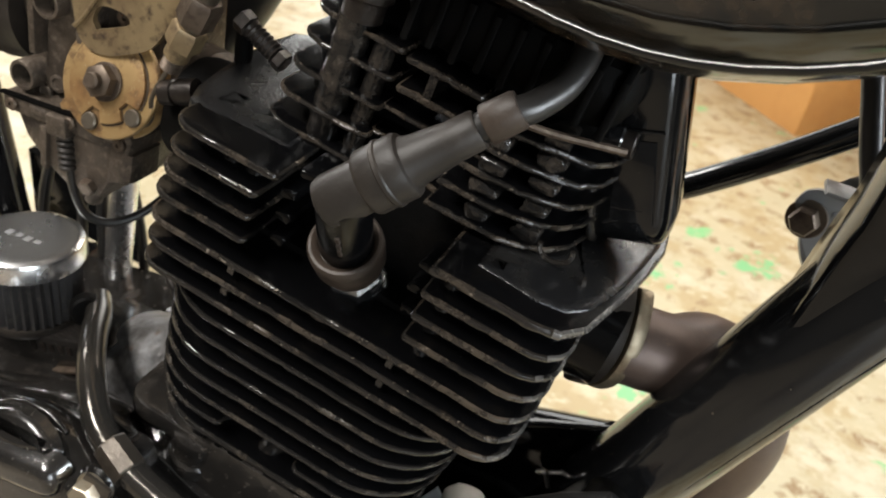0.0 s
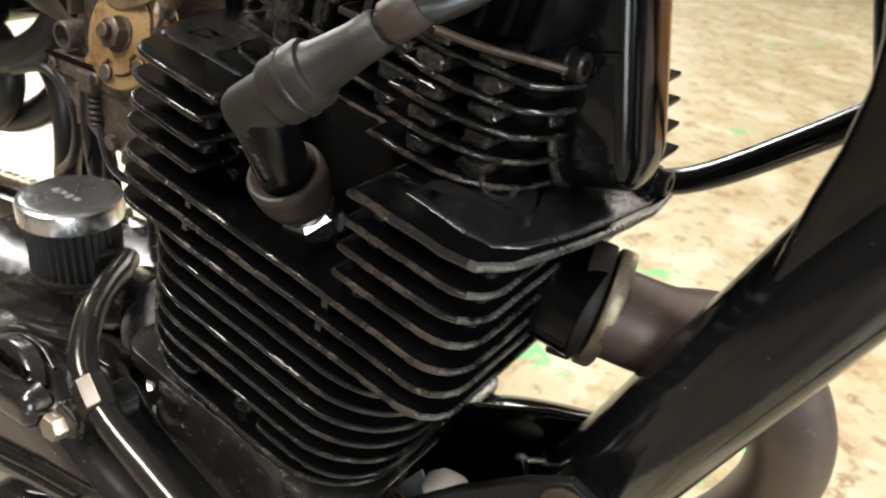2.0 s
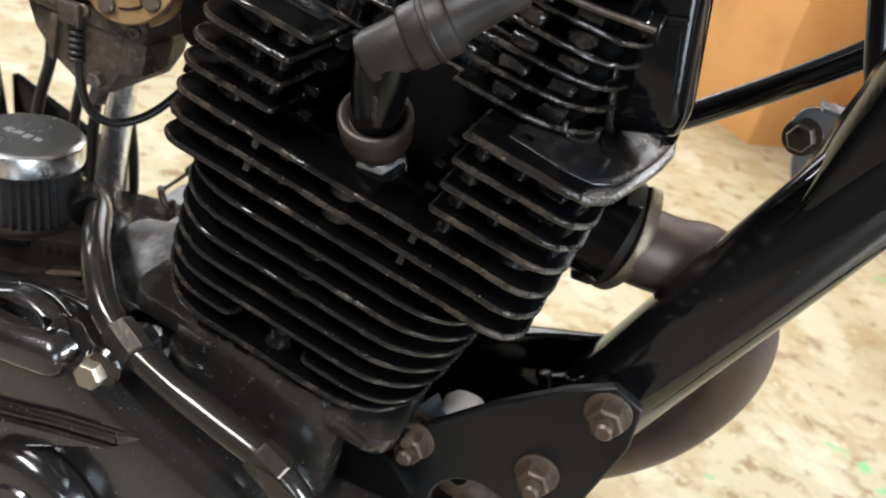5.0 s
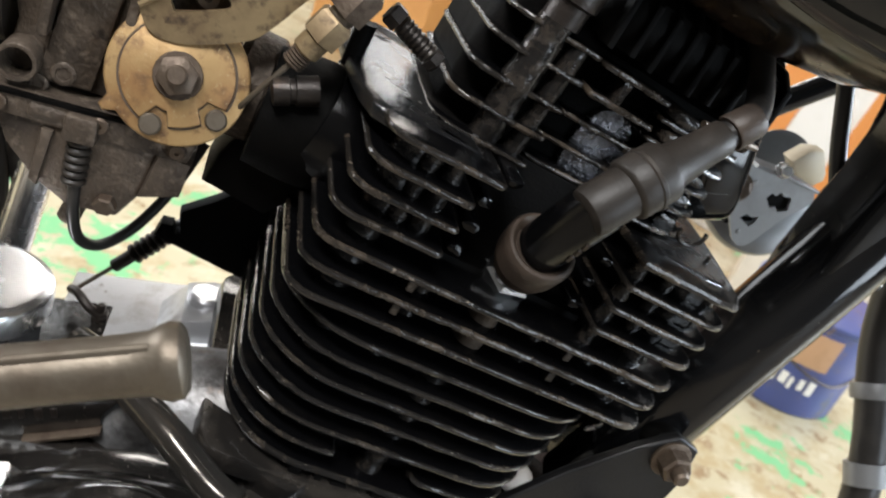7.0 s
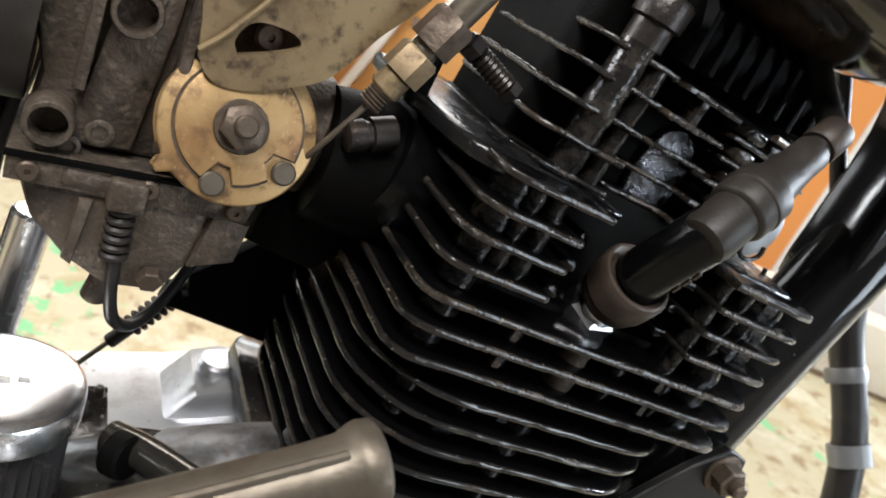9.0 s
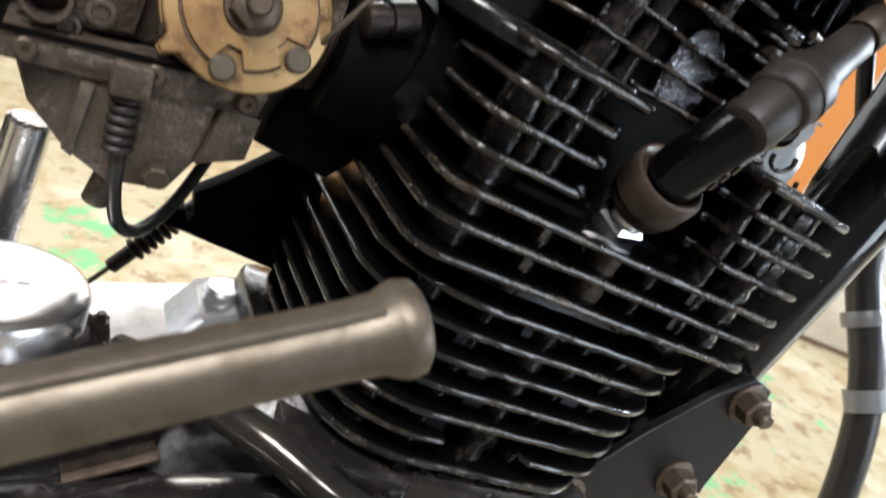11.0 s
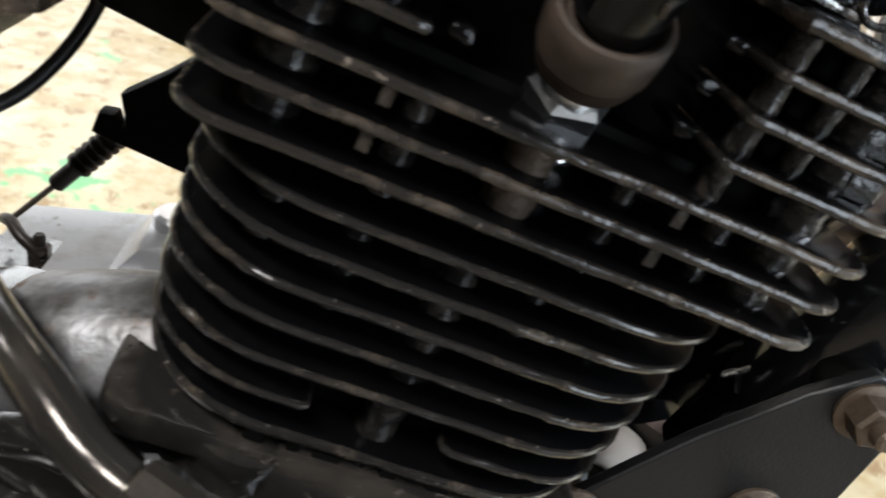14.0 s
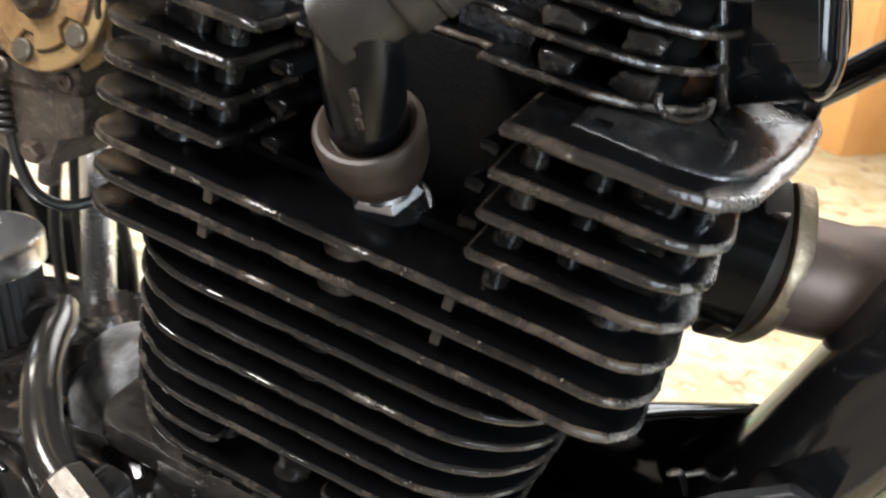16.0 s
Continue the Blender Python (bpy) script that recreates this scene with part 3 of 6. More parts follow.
def head():
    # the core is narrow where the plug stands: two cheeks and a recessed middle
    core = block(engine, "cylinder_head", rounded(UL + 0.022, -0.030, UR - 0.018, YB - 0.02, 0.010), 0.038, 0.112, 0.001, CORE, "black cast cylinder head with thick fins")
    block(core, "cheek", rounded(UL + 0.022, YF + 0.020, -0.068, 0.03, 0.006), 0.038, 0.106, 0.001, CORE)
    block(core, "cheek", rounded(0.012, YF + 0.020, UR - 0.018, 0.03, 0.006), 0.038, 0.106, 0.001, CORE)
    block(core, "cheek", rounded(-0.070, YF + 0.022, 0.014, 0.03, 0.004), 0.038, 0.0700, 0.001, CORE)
    full = dense(rounded(UL, YH, UR, YB, [0.010, 0.016, 0.016, 0.010]))
    for v in HEAD_V:
        fin(core, full, v)
    for i, v in enumerate(UP_V):
        lend = (-0.0600, -0.0600, -0.0600, -0.0545)[i]
        fin(core, dense(rounded(UL + 0.0012 * i, YH, lend, YB, [0.010, 0.003, 0.003, 0.010])), v)
        if i < 3:
            fin(core, dense(rounded(0.0042, YH, UR, YB, [0.002, 0.016, 0.016, 0.003])), v)
    # the top right fin runs into the gasket shelf over the exhaust port
    shelf = [(0.0042, YH), (0.040, YH), (0.051, YH + 0.003), (0.058, YF + 0.012), (0.0615, YF + 0.026), (0.0655, -0.022), (0.070, 0.000), (0.073, 0.022), (0.072, 0.040), (0.060, 0.052), (0.0042, 0.052)]
    fin(core, dense(shelf), UP_V[3] - 0.0004, 0.0034, 0.0012)
    pad = [(0.016, -0.052), (0.038, -0.0535), (0.049, -0.051), (0.0555, -0.043), (0.0590, -0.032), (0.0630, -0.018), (0.0670, 0.002), (0.0700, 0.022), (0.0685, 0.038), (0.058, 0.048), (0.016, 0.048)]
    part("gasket_shelf", slab(B(), dense(pad), 0, 0, 0, CYL, "z", levels=[(0, 0.1085), (0, 0.1096), (0.0006, 0.1103), (0.0030, 0.1108), (0.0080, 0.1110)]), PORT, core, "glossy black shelf above the exhaust port", angle=50)
    # the same shelf over the intake port
    rear = [(-0.060, -0.0480), (-0.084, -0.0500), (-0.0950, -0.0520), (-0.1020, -0.0490), (-0.1060, -0.0390), (-0.1085, -0.0240), (-0.1110, -0.0040), (-0.1125, 0.016), (-0.1110, 0.036), (-0.102, 0.048), (-0.060, 0.048)]
    part("gasket_shelf", slab(B(), dense(rear), 0, 0, 0, CYL, "z", levels=[(0.0030, 0.1030), (0.0005, 0.1045), (0, 0.1080), (0.0006, 0.1094), (0.0030, 0.1102), (0.0090, 0.1108), (0.0180, 0.1112)]), PORT, core, "glossy black shelf above the intake port", angle=50)
    # webs and stud pillars between the fins
    web(core, -0.063, HEAD_V[1] + 0.0045, HEAD_V[2], YF + 0.0005, YF + 0.03)
    web(core, -0.0635, HEAD_V[0] + 0.0045, HEAD_V[1], YF + 0.0005, YF + 0.03)
    web(core, 0.0045, HEAD_V[1] + 0.0045, HEAD_V[2], YF + 0.0005, YF + 0.03)
    web(core, 0.0040, HEAD_V[0] + 0.0045, HEAD_V[1], YF + 0.0005, YF + 0.03)
    pillar(core, -0.028, YF + 0.0125, 0.0064, HEAD_V[0], HEAD_V[2], "boss", CARB)
    pillar(core, -0.084, YF + 0.017, 0.0075, 0.040, 0.108)
    pillar(core, 0.0380, YF + 0.018, 0.0080, 0.040, 0.108)
    pillar(core, -0.069, YF + 0.012, 0.0042, UP_V[0], UP_V[3])
    for u, dy, r in ((-0.055, 0.014, 0.0045), (-0.004, 0.015, 0.0042), (0.022, 0.016, 0.0045)):
        pillar(core, u, YF + dy, r, 0.038, HEAD_V[2])
    for u, dy in ((-0.078, 0.011), (0.026, 0.012), (0.049, 0.016)):
        pillar(core, u, YF + dy, 0.0036, UP_V[0], UP_V[3])
    pillar(core, 0.0115, YF + 0.010, 0.0035, HEAD_V[2], UP_V[3])
    for u, v in ((-0.0535, 0.0776), (-0.0535, 0.0878), (-0.0540, 0.0978), (-0.0490, 0.1084)):
        part("fin_stub", lump(u - 0.0036, u + 0.0036, YF + 0.010, YF + 0.03, v - 0.0023, v + 0.0023), BLACK, core)
    for u, v in ((0.0005, 0.0776), (-0.0005, 0.0878), (0.0005, 0.0978)):
        part("fin_stub", lump(u - 0.0030, u + 0.0030, YF + 0.012, YF + 0.03, v - 0.0019, v + 0.0019), BLACK, core)
    for i, v in enumerate(UP_V[:3]):
        part("fin_lug", brick(B(), (0.040 - 0.002 * i, YF + 0.010, v + 0.0016), (0.047 - 0.002 * i, YF + 0.022, v + 0.0080), 0.0006, CYL), DUSTY, core)
    return core


def barrel():
    core = block(engine, "cylinder_barrel", rounded(-0.080, -0.046, 0.030, 0.046, 0.03), -0.034, 0.040, 0.001, BLACK, "black finned cylinder barrel")
    for i, v in enumerate(BARREL_V):
        fin(core, dense(rounded(-0.0985 + 0.0005 * i, YF, 0.0450 - 0.0015 * i, YB, [0.034, 0.036, 0.036, 0.034], 8)), v, 0.0024, rim=GLOSSEDGE)
    # the lowest row is broken in the middle
    left = dense(rounded(-0.0955, YF, -0.050, YB, [0.034, 0.003, 0.003, 0.034], 8))
    fin(core, left, -0.0165, 0.0022, rim=GLOSSEDGE)
    fin(core, dense(rounded(-0.016, YF + 0.001, 0.036, 0.03, [0.004, 0.030, 0.02, 0.004], 8)), -0.0170, 0.0022, rim=GLOSSEDGE)
    fin(core, dense(rounded(-0.0935, YF + 0.001, 0.034, YB, [0.034, 0.036, 0.036, 0.034], 8)), -0.0270, 0.0030, rim=GLOSSEDGE)
    for u, dy, r in ((-0.076, 0.020, 0.0050), (-0.055, 0.016, 0.0045), (-0.030, 0.014, 0.0060), (-0.009, 0.017, 0.0042), (0.013, 0.020, 0.0052)):
        pillar(core, u, YF + dy, r, -0.027, 0.034)
    for u, v in ((-0.046, 0.008), (-0.041, -0.002), (-0.058, 0.019), (-0.036, 0.028), (-0.0025, 0.008)):
        part("web", brick(B(), (u - 0.004, YF + 0.012, v - 0.006), (u + 0.004, YF + 0.03, v + 0.006), 0.001, CYL), BLACK, core)
    for u, w, h in ((-0.062, 0.005, 0.0), (-0.051, 0.003, 0.001), (-0.044, 0.007, -0.001), (-0.026, 0.004, 0.0005), (-0.013, 0.006, 0.0)):
        part("cast_lump", brick(B(), (u, YF + 0.0030, -0.0335), (u + w, YF + 0.01, -0.0290 + h), 0.0014, CYL), CORE, core)


def rocker_box(core):
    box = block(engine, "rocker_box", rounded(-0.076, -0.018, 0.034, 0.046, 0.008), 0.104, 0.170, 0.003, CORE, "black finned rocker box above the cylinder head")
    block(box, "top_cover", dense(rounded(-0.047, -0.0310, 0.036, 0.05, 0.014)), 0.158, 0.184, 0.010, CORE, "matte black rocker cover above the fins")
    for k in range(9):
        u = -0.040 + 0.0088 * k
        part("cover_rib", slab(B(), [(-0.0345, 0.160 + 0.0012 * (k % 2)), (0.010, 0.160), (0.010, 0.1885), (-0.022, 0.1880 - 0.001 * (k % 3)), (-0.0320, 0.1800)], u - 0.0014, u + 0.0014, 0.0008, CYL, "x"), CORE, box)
    part("rocker_nut", turned(B(), CYL @ Vector((-0.0578, -0.0285, 0.158)), AX, [(0, 0), (0, 0.0072), (0.007, 0.0072), (0.008, 0.0090), (0.016, 0.0092), (0.0175, 0.0080), (0.0175, 0)], 20), OILY, box, "dark oily round nut")
    LV = [0.1105, 0.1218, 0.1330, 0.1445, 0.1550]
    for i, v in enumerate(LV):
        fin(box, dense(rounded(-0.0815 + 0.0016 * i, -0.0370 + 0.001 * i, -0.0405 + 0.0006 * i, 0.04, [0.010, 0.003, 0.003, 0.008])), v, 0.0022, wear=2.4)
    RV = [0.1130, 0.1225, 0.1315, 0.1405, 0.1490]
    for i, v in enumerate(RV):
        fin(box, dense([(-0.0120 + 0.0012 * i, -0.0392 + 0.001 * i), (0.006, -0.0392 + 0.001 * i), (0.016, -0.0380 + 0.001 * i), (0.025, -0.0345 + 0.001 * i), (0.033, -0.0285), (0.0395, -0.0190), (0.043, -0.006), (0.043, 0.03), (-0.0120 + 0.0012 * i, 0.03)], 0.003), v, 0.0022, wear=2.4)
        for u, y in ((0.006, -0.0362), (0.024, -0.0315)):
            part("cast_lump", lump(u - 0.006 - 0.001 * i, u + 0.005 - 0.001 * i, y, -0.014, v + 0.0006, v + 0.0068), DUSTY, box)
    pillar(box, -0.0590, -0.0290, 0.0066, 0.108, 0.158)
    pillar(box, -0.0465, -0.0285, 0.0040, 0.108, 0.156)
    # the H of two short fins and a web beside the round boss
    for v in (0.1440, 0.1545):
        fin(box, dense(rounded(-0.0370, -0.0350, -0.0070, 0.0, 0.002)), v, 0.0024, wear=2.4)
    web(box, -0.0255, 0.1440, 0.1545, -0.034, -0.01, 0.003)
    # oblong boss cut by the fins
    obl = [(0.0115 * math.copysign(abs(math.cos(q)) ** 0.85, math.cos(q)), 0.0185 * math.copysign(abs(math.sin(q)) ** 0.85, math.sin(q))) for q in [2 * math.pi * k / 32 for k in range(32)]]
    part("round_boss", slab(B(), [(u - 0.0142, w + 0.1235) for u, w in obl], -0.0210, 0.0, 0.0012, CYL, "y"), GREYBOSS, box, "rough bare metal oblong boss")
    for v in (0.1130, 0.1225, 0.1330):
        fin(box, dense(rounded(-0.0420, -0.0300, 0.0010, 0.0, 0.003)), v, 0.0018, wear=2.0)
    # small oil line banjo and union on the rear
    p, q = Vector((-0.1505, 0.2550, 0.5335)), Vector((-0.1640, 0.2562, 0.5412))
    h = (q - p).length
    ribs = [(0, 0)] + [(h * k / 16, 0.0040 if k % 2 else 0.0033) for k in range(1, 16)] + [(h, 0)]
    part("union", turned(B(), p, q - p, ribs, 14), OILY, box, "dark oily threaded union")
    part("union_nut", hex_bolt(B(), q, q - p, 0.0080, 0.005), OILY, box)
    part("union_nut", hex_bolt(B(), p, p - q, 0.0075, 0.004), OILY, box)
    part("pipe_stub", tube(B(), [(-0.1740, 0.2680, 0.5180), (-0.1735, 0.2675, 0.5260), (-0.1725, 0.2670, 0.5350)], 0.0036, 12), CORE, box)


def tappet_cover():
    """The glossy front cap: a rounded shell on a beaded flange, bolts on its lugs."""
    c = Vector((0.0, 0.282, 0.510))
    tilt = Matrix.Translation(c) @ Matrix.Rotation(radians(-11), 4, "Y") @ Matrix.Translation(-c)
    out = dense(rounded(0.2668, 0.4980, 0.3010, 0.5750, [0.013, 0.016, 0.014, 0.010], 9), 0.006)
    cap = part("tappet_cover", slab(B(), out, 0, 0, 0, tilt, "x", levels=[(0.0020, -0.0282), (0, -0.0265), (0, -0.0045), (0.0004, -0.0026), (0.0014, -0.0010), (0.0030, 0.0003), (0.0060, 0.0016), (0.0100, 0.0026), (0.0140, 0.0032)]), FRAME, engine, "gloss black tappet cover on the cylinder head", angle=60)
    part("flange_bead", slab(B(), out, 0, 0, 0, tilt, "x", levels=[(0.0005, -0.0282), (-0.0018, -0.0278), (-0.0026, -0.0268), (-0.0026, -0.0258), (-0.0018, -0.0248), (0.0005, -0.0244)]), GLOSSEDGE, cap, "worn edge of the cover flange", angle=60)
    part("panel_ridge", brick(B(), (-0.0185, 0.2655, 0.5436), (-0.0030, 0.2672, 0.5452), 0.0006, tilt), FRAME, cap)
    part("panel_ridge", brick(B(), (-0.0190, 0.2660, 0.5150), (-0.0080, 0.2672, 0.5158), 0.0004, tilt), EDGE, cap)
    part("panel_step", slab(B(), [(-0.0195, 0.5105), (-0.0040, 0.5105), (-0.0052, 0.5412), (-0.0195, 0.5412)], 0.2661, 0.2690, 0.0007, tilt, "y"), FRAME, cap)
    for x, y, z in ((-0.0175, 0.2608, 0.5383), (0.0020, 0.3085, 0.4915), (-0.0060, 0.3030, 0.5750)):
        lug = part("bolt_lug", rod(B(), (-0.0300, y, z), (x - 0.0040, y, z), 0.0056, 20), FRAME, cap)
        part("cap_screw", turned(B(), (x - 0.0045, y, z), (1, 0, 0), [(0, 0), (0, 0.0048), (0.0042, 0.0048), (0.0048, 0.0042), (0.0048, 0.0027), (0.0010, 0.0025), (0.0010, 0)], 20), OILY, lug, "dark socket cap screw")
    for k in range(4):
        part("far_fin", brick(B(), (-0.045, 0.3000, 0.5190 - 0.0095 * k), (-0.0150 + 0.002 * k, 0.3470, 0.5212 - 0.0095 * k), 0.0006), BLACK, engine)
    part("cover_wire", tube(B(), [CYL @ Vector(q) for q in ((0.004, -0.040, 0.1560), (0.016, -0.036, 0.1560), (0.028, -0.030, 0.1565), (0.040, -0.0235, 0.1570))], 0.0014, 8, 5), DULL, cap)
    # two cast pockets under the cap, their rims like loops
    for c, w, h in ((Vector((-0.0270, 0.2440, 0.4930)), 0.0085, 0.0070), (Vector((-0.0310, 0.2440, 0.5020)), 0.0060, 0.0050)):
        part("cast_pocket", tube(B(), [c + Vector((w * math.cos(radians(q)), -0.002, h * math.sin(radians(q)))) for q in (170, 205, 240, 270, 300, 335, 375)], 0.0010, 8, 5), EDGE, engine)


def exhaust():
    ex = thing("exhaust_pipe", (0.03, Y0, 0.15), "brown heat-tinted exhaust header pipe with a steel flange", "exhaust pipe")
    c = Vector((-0.0055, 0.2810, 0.4495))
    d = Vector((0.90, 0.38, -0.20)).normalized()
    up = Vector((0.20, 0.10, 1.0)).normalized()
    side = d.cross(up).normalized()
    up = side.cross(d)
    m = Matrix(((side.x, up.x, d.x, c.x), (side.y, up.y, d.y, c.y), (side.z, up.z, d.z, c.z), (0, 0, 0, 1)))
    lens = []
    for k in range(40):
        t = 2 * math.pi * k / 40
        ry = 0.0255 - 0.003 * abs(math.cos(t))
        lens.append((0.0168 * math.cos(t) * (1 - 0.25 * abs(math.sin(t)) ** 3), ry * math.sin(t)))
    part("spacer", slab(B(), lens, -0.0100, -0.0012, 0.001, m), RUBBER, ex, "black gasket spacer")
    part("flange", slab(B(), lens, 0.0, 0.0062, 0.0012, m), FLANGE, ex, "pale steel exhaust flange")
    p0 = c + d * 0.004
    path = [p0, p0 + d * 0.022, (0.0330, 0.3130, 0.4370), (0.0540, 0.3300, 0.4200), (0.0680, 0.3400, 0.3880), (0.0660, 0.3470, 0.3500), (0.0450, 0.3480, 0.3080), (0.0050, 0.3460, 0.2750), (-0.060, 0.3420, 0.2500), (-0.30, 0.34, 0.18)]
    part("pipe", tube(B(), path, 0.0170, 28, 8), EXHAUST, ex)
    part("port_stub", turned(B(), CYL @ Vector((0.026, 0.006, 0.072)), FW, [(0, 0), (0, 0.024), (0.046, 0.021), (0.046, 0)], 28), BLACK, engine)


def intake():
    """Rear port of the head with its rubber manifold towards the carburettor."""
    bm = B()
    turned(bm, CYL @ Vector((-0.070, -0.006, 0.0790)), -FW * 0.98 + AX * 0.10, [(0, 0), (0, 0.025), (0.022, 0.0245), (0.034, 0.0235), (0.040, 0.022), (0.040, 0)], 28)
    part("intake_port", bm, BLACK, engine)
    a = Vector((-0.1650, 0.2720, 0.4900))
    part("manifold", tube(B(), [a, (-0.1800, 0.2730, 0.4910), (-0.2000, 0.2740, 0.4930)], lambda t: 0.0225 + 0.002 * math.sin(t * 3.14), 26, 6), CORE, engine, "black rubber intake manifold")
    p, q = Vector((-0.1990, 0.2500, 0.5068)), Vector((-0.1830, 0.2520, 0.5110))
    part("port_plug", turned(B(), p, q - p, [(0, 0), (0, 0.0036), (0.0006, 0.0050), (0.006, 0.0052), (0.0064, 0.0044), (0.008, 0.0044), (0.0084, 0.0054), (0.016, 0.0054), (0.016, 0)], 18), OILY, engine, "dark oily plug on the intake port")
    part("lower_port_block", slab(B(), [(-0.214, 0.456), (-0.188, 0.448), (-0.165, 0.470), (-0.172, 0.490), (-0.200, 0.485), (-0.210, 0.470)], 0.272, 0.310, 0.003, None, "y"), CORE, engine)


def crankcase():
    case = part("crankcase", slab(B(), [(-0.205, 0.30), (-0.100, 0.285), (-0.088, 0.310), (-0.086, 0.345), (-0.094, 0.364), (-0.148, 0.374), (-0.164, 0.356), (-0.205, 0.350), (-0.225, 0.340)], 0.2120, 0.3450, 0.005, None, "y"), CRANK, engine, "dusty black crankcase casting")
    part("case_lower", slab(B(), rounded(-0.42, 0.15, -0.04, 0.31, 0.02), 0.200, 0.3450, 0.006, None, "y"), CRANK, engine)
    part("case_rear", slab(B(), [(-0.44, 0.20), (-0.20, 0.20), (-0.20, 0.352), (-0.25, 0.350), (-0.33, 0.338), (-0.44, 0.32)], 0.205, 0.335, 0.006, None, "y"), CRANK, engine)
    part("base_flange", slab(B(), rounded(-0.098, YF + 0.002, 0.036, YB, 0.012), -0.043, -0.0335, 0.0015, CYL), CRANK, engine)
    # glossy round shoulder behind a dark pocket, a stud boss beside it
    part("case_shoulder", tube(B(), [(-0.2320, 0.2620, 0.3470), (-0.2150, 0.2600, 0.3520), (-0.1950, 0.2570, 0.3580), (-0.1600, 0.2540, 0.3640)], lambda t: 0.0270 - 0.006 * max(0, 0.25 - t) * 4, 30, 6), SHOULDER, engine, "bare grey rounded crankcase shoulder with oil stains")
    part("stud_boss", turned(B(), (-0.1610, 0.2220, 0.3500), AX, [(0, 0), (0, 0.0135), (0.006, 0.0135), (0.0075, 0.0122), (0.013, 0.0122), (0.0145, 0.0132), (0.020, 0.0132), (0.021, 0)], 24), CRANK, engine)
    part("pocket_bolt", hex_bolt(B(), (-0.1800, 0.2180, 0.3500), (0.1, -0.4, 1), 0.008, 0.010, 0.006), CHROME, engine, "bright small bolt in the pocket")
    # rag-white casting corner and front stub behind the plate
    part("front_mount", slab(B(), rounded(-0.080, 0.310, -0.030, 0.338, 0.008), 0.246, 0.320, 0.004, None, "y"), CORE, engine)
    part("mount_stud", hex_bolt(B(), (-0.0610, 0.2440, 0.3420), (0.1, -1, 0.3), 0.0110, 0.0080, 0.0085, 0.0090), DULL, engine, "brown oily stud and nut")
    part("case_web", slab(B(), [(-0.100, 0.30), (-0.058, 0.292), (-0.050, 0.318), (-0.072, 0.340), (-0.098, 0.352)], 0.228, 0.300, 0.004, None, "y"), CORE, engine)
    # Dark slab added behind the mounting plate's hole to give its shade.
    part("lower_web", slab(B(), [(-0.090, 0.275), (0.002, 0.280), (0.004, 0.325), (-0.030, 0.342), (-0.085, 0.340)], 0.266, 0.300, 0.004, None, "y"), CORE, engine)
    part("footpeg_tube", rod(B(), (-0.060, 0.256, 0.322), (0.004, 0.256, 0.304), 0.0105, 22), DULL, engine, "brown rusty cross tube")


head_core = head()
barrel()
rocker_box(head_core)
tappet_cover()
exhaust()
intake()
crankcase()


